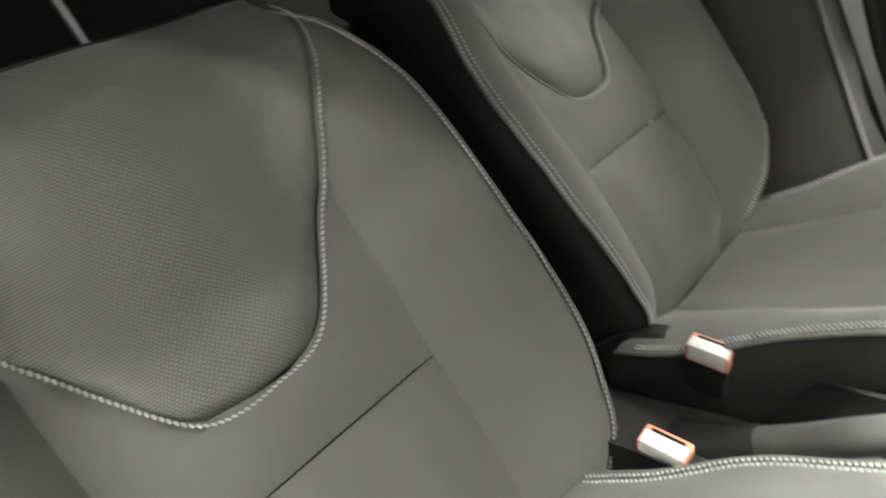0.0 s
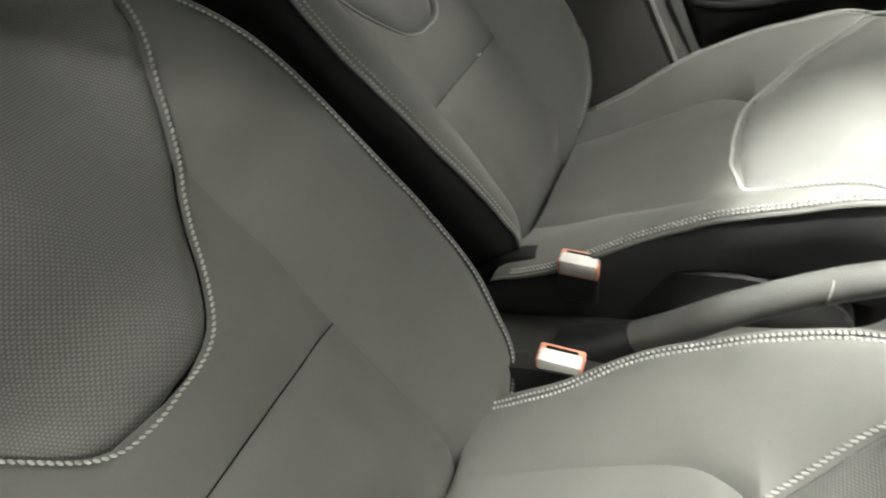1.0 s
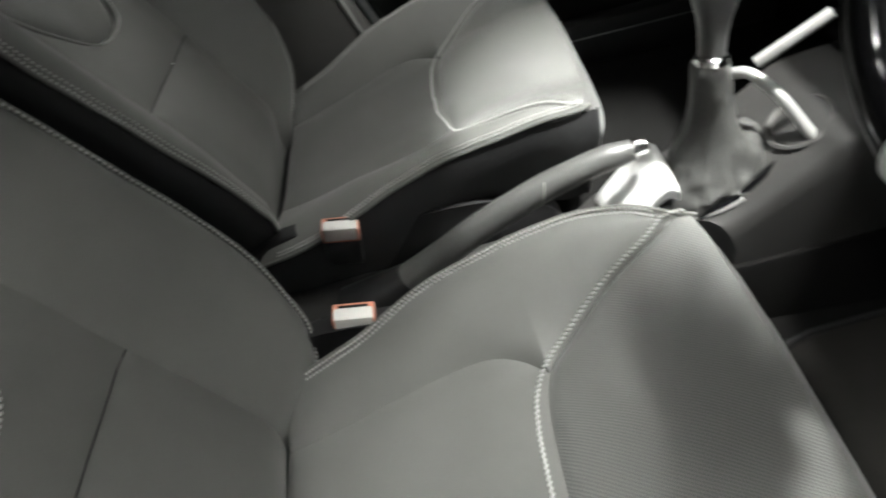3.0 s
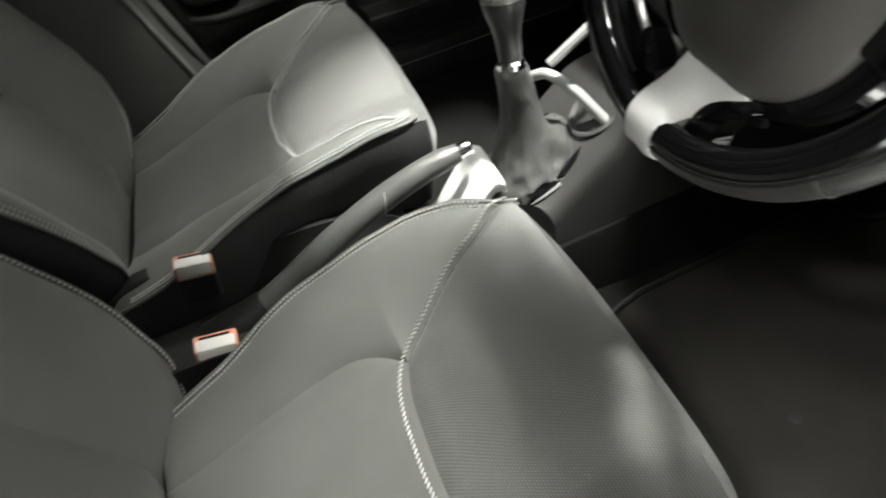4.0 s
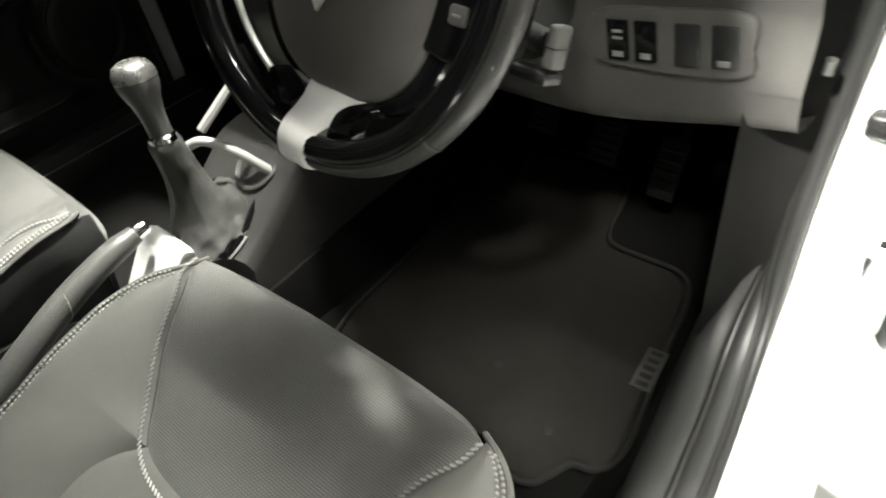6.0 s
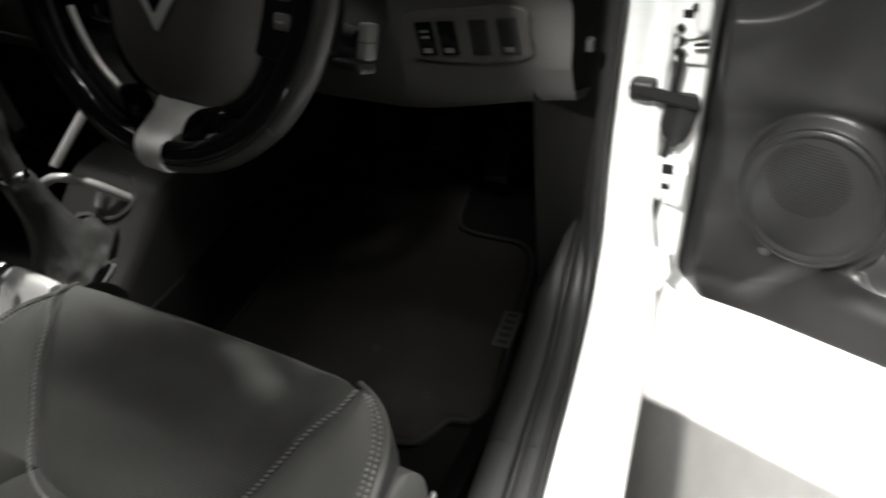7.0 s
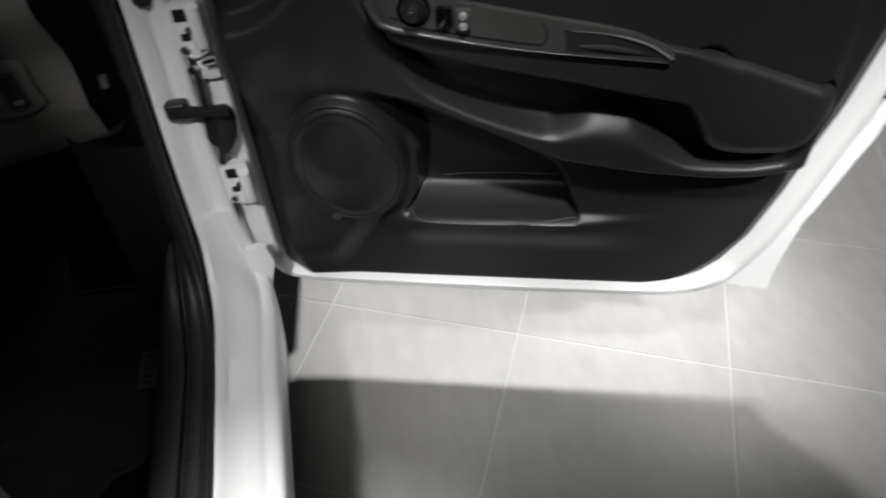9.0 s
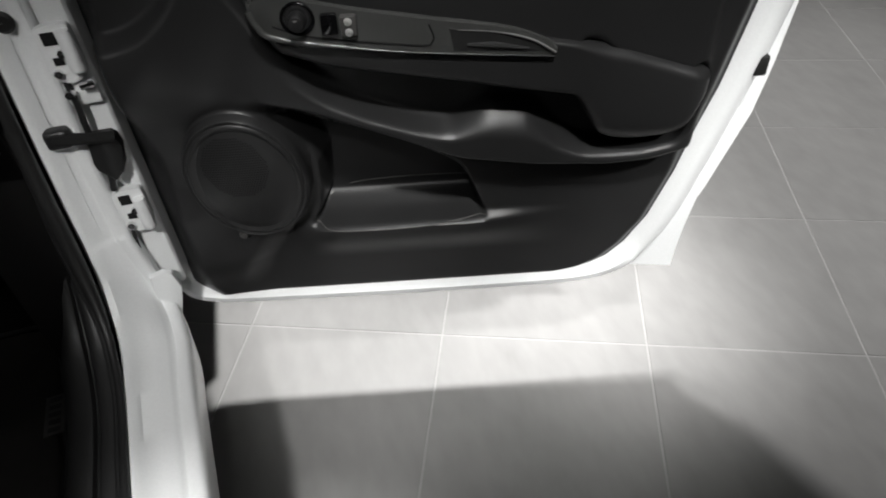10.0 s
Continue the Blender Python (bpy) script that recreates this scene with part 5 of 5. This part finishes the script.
part("switch_bezel", prism(bmesh.new(), [tuple(p) for p in spline([(-0.078, -0.025), (-0.080, 0.0), (-0.074, 0.030), (0.0, 0.034), (0.076, 0.032), (0.080, 0.0), (0.076, -0.026), (0.0, -0.030), (-0.078, -0.025)], 50)[:-1]], 0.006, SWM, 0.002), DASH, dash, "dark switch bezel")
for k, u in enumerate((-0.052, -0.022, 0.020, 0.056)):
    bm = bmesh.new()
    box(bm, (u - 0.012, -0.020, 0.0055), (u + 0.012, 0.022, 0.0095), 0.002, m=SWM)
    sw = part("switch", bm, GLOSS if k < 2 else PLASTIC, dash, "dashboard switch")
    for v, w in ((-0.013, 0.006),) if k in (0, 1, 3) else ():
        b2 = bmesh.new()
        box(b2, (u - w, v - 0.003, 0.0094), (u + w, v + 0.003, 0.0104), 0.0004, m=SWM)
        part("symbol", b2, TRIM, sw, "pale symbol")
    if k == 0:
        for v in (0.004, 0.011):
            b2 = bmesh.new()
            box(b2, (u - 0.005, v - 0.0015, 0.0094), (u + 0.006, v + 0.0015, 0.0104), 0.0003, m=SWM)
            part("symbol", b2, TRIM, sw, "pale symbol")

col = thing("steering_column", "dark plastic steering column cover", "steering column")
part("cover", tube(bmesh.new(), [(0.425, 0.70, 0.94), (0.425, 0.80, 0.875), (0.425, 0.95, 0.79)], [0.055, 0.075, 0.09], 20), PLASTIC, col, "dark column cover")
stalk = thing("control_stalk", "steering column stalk with a pale square end", "control stalk", pose(0.598, 0.694, 0.868, -22, 0, -8))
part("stem", tube(bmesh.new(), [(-0.14, 0.03, 0.008), (-0.06, 0.012, 0.004), (-0.008, 0.0, 0.0)], [0.008, 0.010, 0.011], 12), PLASTIC, stalk, "black stalk stem")
part("end_cap", box(bmesh.new(), (-0.006, -0.009, -0.017), (0.006, 0.009, 0.017), 0.003, 3), STALK, stalk, "pale grey end of the stalk")
part("joint", box(bmesh.new(), (-0.0064, -0.0094, -0.0010), (0.0064, 0.0094, 0.0002), 0.0002, 1), PLASTIC, stalk)
part("switch_ring", box(bmesh.new(), (-0.034, -0.012, -0.030), (0.004, 0.012, -0.0195), 0.003, 2), PLASTIC, stalk, "black switch below the stalk end")

# ---- steering wheel ----
WC = Matrix.Translation((0.407, 0.6515, 0.954)) @ pose(0, 0, 0, 68, 0, 0) @ pose(0, 0, 0, 0, 0, -4)
wheel = thing("steering_wheel", "black and silver steering wheel with gloss black inserts", "steering wheel", WC)
RW = 0.1935


def ring_arc(bm, r, a0, a1, rad, flat=1.0, n=64, lift=0.0, sides=14):
    rows = []
    for q in np.linspace(radians(a0), radians(a1), n):
        c = Vector((r * math.cos(q), r * math.sin(q), lift))
        e = Vector((math.cos(q), math.sin(q), 0))
        rows.append([c + rad * (math.cos(g) * e + flat * math.sin(g) * Vector((0, 0, 1))) for g in (2 * math.pi * k / sides for k in range(sides))])
    return loft(bm, rows, closed=True, cap=abs(a1 - a0) < 359)


part("rim", ring_arc(bmesh.new(), RW, 0, 360, 0.0150, 0.95, 120), RIM, wheel, "dark leather rim")
part("rim_insert", ring_arc(bmesh.new(), RW - 0.0078, 0, 360, 0.0122, 0.95, 120, 0.0072), GLOSS, wheel, "gloss black strip round the inside of the rim")
part("rim_line", ring_arc(bmesh.new(), RW + 0.0040, 0, 360, 0.0014, 1.0, 120, 0.0134, 6), DARK, wheel, "dark joint line on the rim")
part("rim_seam", ring_arc(bmesh.new(), RW + 0.0008, 318, 319.0, 0.0151, 0.96, 4), SOFT, wheel, "seam of the rim leather")
half = [(0.0, -0.143), (0.038, -0.142), (0.070, -0.127), (0.094, -0.096), (0.107, -0.05), (0.112, 0.0), (0.105, 0.05), (0.08, 0.08), (0.0, 0.09)]
hub = spline(half + [(-x, y) for x, y in half[-2::-1]], 81)[:-1]
pad = []
for f, h in ((1.0, -0.050), (1.0, -0.036), (0.985, -0.030), (0.955, -0.026), (0.88, -0.021), (0.7, -0.014), (0.4, -0.008), (0.1, -0.006), (0.002, -0.006)):
    pad.append([(a * f, (b + 0.02) * f - 0.02, h) for a, b in hub])
part("airbag_pad", loft(bmesh.new(), pad, closed=True), AIRBAG, wheel, "dark grey airbag cover")
base = [[(a * f, (b + 0.01) * g - 0.01, h) for a, b in hub] for f, g, h in ((1.10, 1.02, -0.065), (1.20, 1.06, -0.055), (1.22, 1.08, -0.043), (1.18, 1.06, -0.036), (1.06, 1.01, -0.033), (0.9, 0.9, -0.040))]
part("hub_surround", loft(bmesh.new(), base, closed=True), GLOSS, wheel, "gloss black surround of the airbag cover")
BC = pose(-0.008, -0.035, -0.0090)
# pale pearl colour stands in for what the chrome emblem would reflect
badge = part("badge", prism(bmesh.new(), [(0, -0.036), (0.027, 0), (0, 0.036), (-0.027, 0)], 0.005, BC, 0.0015), PEARL, wheel, "emblem plate, pale in place of bright chrome reflections")
part("badge_gap", prism(bmesh.new(), [(0, -0.019), (0.014, 0), (0, 0.019), (-0.014, 0)], 0.0016, BC @ pose(0, 0, 0.0045)), GLOSS, badge, "dark centre of the emblem")
rows = []
for y, h, x0, x1 in ((-0.128, -0.040, -0.041, 0.043), (-0.142, -0.030, -0.039, 0.041), (-0.153, -0.018, -0.034, 0.035), (-0.165, 0.001, -0.0275, 0.0255), (-0.176, 0.0165, -0.0235, 0.0205), (-0.187, 0.0222, -0.0190, 0.0175), (-0.199, 0.0200, -0.0165, 0.0160), (-0.2085, 0.010, -0.0155, 0.0155), (-0.2115, -0.002, -0.0150, 0.0150)):
    rows.append([(x0 - 0.001, y, h - 0.02), (x0, y, h - 0.003), (x0 + 0.004, y, h), (0.5 * (x0 + x1), y, h - 0.001), (x1 - 0.004, y, h), (x1, y, h - 0.003), (x1 + 0.001, y, h - 0.02)])
part("lower_spoke", loft(bmesh.new(), [[tuple(q) for q in r] for r in sections(rows, 24)]), PEARL, wheel, "satin silver lower spoke")
for sg in (-1, 1):
    side = [(sg * 0.085, -0.075), (sg * 0.120, -0.082), (sg * 0.150, -0.074), (sg * 0.182, -0.060), (sg * 0.188, 0.0), (sg * 0.180, 0.035), (sg * 0.12, 0.040), (sg * 0.085, 0.045)]
    s1 = part("side_spoke", prism(bmesh.new(), side if sg > 0 else side[::-1], 0.018, pose(0, 0, -0.046), 0.005), GLOSS, wheel, "gloss black side spoke")
    for k, (bx, by) in enumerate(((0.130, 0.010), (0.130, -0.016), (0.130, -0.042), (0.155, -0.030))):
        b2 = bmesh.new()
        box(b2, (sg * bx - 0.009, by - 0.008, -0.030), (sg * bx + 0.009, by + 0.008, -0.024), 0.003)
        bt = part("button", b2, TRIM if k == 3 else SOFT, s1, "light grey wheel button" if k == 3 else "dark wheel button")
        part("symbol", tube(bmesh.new(), [(sg * bx - 0.004, by, -0.0238), (sg * bx + 0.004, by, -0.0238)], 0.0011, 6), TRIM, bt, "pale symbol")
    web = [(0.020, -0.190), (0.026, -0.165), (0.036, -0.147), (0.056, -0.134), (0.066, -0.138), (0.056, -0.152), (0.052, -0.166), (0.060, -0.176), (0.090, -0.163), (0.120, -0.142), (0.134, -0.134), (0.120, -0.156), (0.080, -0.180), (0.040, -0.193)]
    web = [(sg * a, b) for a, b in spline(web + web[:1], 70)[:-1]]
    part("spoke_web", prism(bmesh.new(), web if sg > 0 else web[::-1], 0.020, pose(0, 0, -0.022), 0.004), GLOSS, wheel, "gloss black web beside the lower spoke")
    part("thumb_trim", ring_arc(bmesh.new(), 0.158, 205 if sg < 0 else 296, 244 if sg < 0 else 300, 0.0035, 1.0, 24, -0.012, 8), SILVER if sg < 0 else GLOSS, wheel, "narrow silver line beside the rim" if sg < 0 else "")
part("back_cover", lathe(bmesh.new(), [(0.0005, -0.10), (0.06, -0.095), (0.085, -0.07), (0.085, -0.05)], Matrix(), 32), PLASTIC, wheel)

# ---- pedals, carpet and mat ----
def pedal(x, y, z, w, h, tilt, label):
    m = pose(x, y, z, tilt)
    t = part("pedal", box(bmesh.new(), (-w / 2, -h / 2, 0), (w / 2, h / 2, 0.010), 0.004, m=m), PLASTIC, body, label)
    for k in range(5):
        v = -h / 2 + h * (k + 0.7) / 5.6
        part("rib", box(bmesh.new(), (-w / 2 + 0.005, v - 0.003, 0.0101), (w / 2 - 0.005, v + 0.003, 0.0125), 0.001, m=m), RUBBER, t)
    part("arm", tube(bmesh.new(), [m @ Vector((0, 0.01, 0)), m @ Vector((0, 0.03, -0.03)), (x, y + 0.12, z + 0.16), (x, y + 0.13, z + 0.32)], 0.008, 8), SIDE, t)


pedal(0.408, 1.14, 0.452, 0.060, 0.075, 55, "black rubber brake pedal")
pedal(0.525, 1.13, 0.442, 0.046, 0.095, 58, "black rubber accelerator pedal")
pedal(0.275, 1.16, 0.455, 0.055, 0.065, 50, "black rubber clutch pedal")

rows = []
for x in np.linspace(0.085, 0.70, 27):
    row = []
    for y in np.linspace(-0.5, 1.38, 70):
        z = 0.262 + 0.16 * smooth(1.0, 1.36, y) + 0.06 * smooth(0.66, 0.70, x) + 0.02 * smooth(0.15, 0.10, x)
        row.append((x, y, z + 0.002 * noise.noise((x * 20, y * 20, 0))))
    rows.append(row)
carpet = part("carpet", loft(bmesh.new(), rows), CARPET, None)
tagged(carpet, "dark grey carpet in the driver's footwell", "carpet", kind="structure")
rows = [[(-p[0] + 0.01, p[1], p[2]) for p in r] for r in rows]
carpet2 = part("carpet", loft(bmesh.new(), rows), CARPET, None)
tagged(carpet2, "dark grey carpet in the passenger's footwell", "carpet", kind="structure")

MATLINE = [(0.164, 0.700), (0.158, 0.780), (0.152, 0.873), (0.138, 1.020), (0.140, 1.052), (0.165, 1.066), (0.206, 1.072), (0.228, 1.098), (0.229, 1.160), (0.248, 1.186), (0.335, 1.195), (0.420, 1.190), (0.442, 1.160), (0.446, 1.100), (0.466, 1.076), (0.525, 1.074), (0.592, 1.072), (0.622, 1.030), (0.642, 0.90), (0.662, 0.80), (0.672, 0.73), (0.650, 0.694), (0.622, 0.683), (0.607, 0.652), (0.588, 0.626), (0.53, 0.616), (0.40, 0.612), (0.25, 0.618), (0.185, 0.645)]


def floor_mat():
    t = thing("floor_mat", "dark grey carpet floor mat with bound edge", "floor mat")
    line = spline(MATLINE + MATLINE[:1], 160)[:-1]

    def hz(x, y):
        return 0.272 + 0.16 * smooth(1.0, 1.36, y) + 0.06 * smooth(0.66, 0.70, x) + 0.004 * noise.noise((x * 6, y * 6, 3))

    c = np.array([0.36, 0.88])
    rows = []
    for f in (0.0, 0.2, 0.4, 0.6, 0.75, 0.88, 0.96, 1.0):
        q = c + (line - c) * max(f, 0.002)
        rows.append([(a, b, hz(a, b) + (0.004 if f < 1 else -0.008)) for a, b in q])
    part("carpet_face", loft(bmesh.new(), rows, closed=True), MAT, t, "dark grey carpet pile")
    part("binding", tube(bmesh.new(), [(a, b, hz(a, b) + 0.003) for a, b in np.vstack([line, line[:1]])], 0.0042, 6, cap=False), SIDE, t, "dark bound edge")
    part("name_patch", box(bmesh.new(), (-0.016, -0.040, 0), (0.016, 0.040, 0.003), 0.001, m=pose(0.634, 0.880, hz(0.634, 0.880) + 0.004, 0, 0, 6)), SOFT, t, "grey woven patch")
    for k in range(5):
        part("bar", box(bmesh.new(), (-0.009, -0.004, 0.003), (0.009, 0.004, 0.0038), 0.0, m=pose(0.634 - 0.1 * (0.015 * k - 0.03), 0.850 + 0.015 * k, hz(0.634, 0.880) + 0.004, 0, 0, 6)), SIDE, t, "dark woven mark")
    for x, y in ((0.443, 0.762), (0.567, 0.707)):
        part("fastener", lathe(bmesh.new(), [(0.0005, 0.003), (0.006, 0.003), (0.010, 0.001), (0.012, -0.002)], pose(x, y, hz(x, y) + 0.002), 20), SIDE, t, "round plastic fastener")
    return t


floor_mat()

# ---- floor tiles, laid as single pieces ----
TILE_W, TURN = 0.45, -21.5
bm = bmesh.new()
box(bm, (-TILE_W / 2 + 0.0022, -TILE_W / 2 + 0.0022, -0.01), (TILE_W / 2 - 0.0022, TILE_W / 2 - 0.0022, 0.0), 0.0008, 1)
me = bpy.data.meshes.new("tile")
bm.to_mesh(me)
bm.free()
me.materials.append(TILE)
grid = Matrix.Translation((1.313, 1.085, 0)) @ pose(0, 0, 0, 0, 0, TURN)
rest_v, rest_f = [], []
for i in range(-22, 22):
    for j in range(-22, 22):
        p = grid @ Vector(((i + 0.5) * TILE_W, (j + 0.5) * TILE_W, 0))
        if max(abs(p.x), abs(p.y)) > R - 0.30:
            continue
        if math.hypot(p.x - 1.6, p.y - 0.9) < 3.2:
            ob = new("tile", me)
            ob.parent = floor
            ob.matrix_basis = Matrix.Translation(p) @ pose(0, 0, 0, 0, 0, TURN + 90 * ((i * 7 + j * 3) % 4))
        else:
            h, n = TILE_W / 2 - 0.0022, len(rest_v)
            rest_v += [tuple(grid.to_3x3() @ Vector((a, b, z)) + p) for z in (-0.01, 0.0) for a, b in ((-h, -h), (h, -h), (h, h), (-h, h))]
            rest_f += [(n + 4, n + 5, n + 6, n + 7)] + [(n + a, n + (a + 1) % 4, n + 4 + (a + 1) % 4, n + 4 + a) for a in range(4)]
me = bpy.data.meshes.new("tile_field")
me.from_pydata(rest_v, [], rest_f)
me.materials.append(TILE)
field = new("tile_field", me)
field.parent = floor
tagged(field, "grey stone tiles further off", kind="stuff")
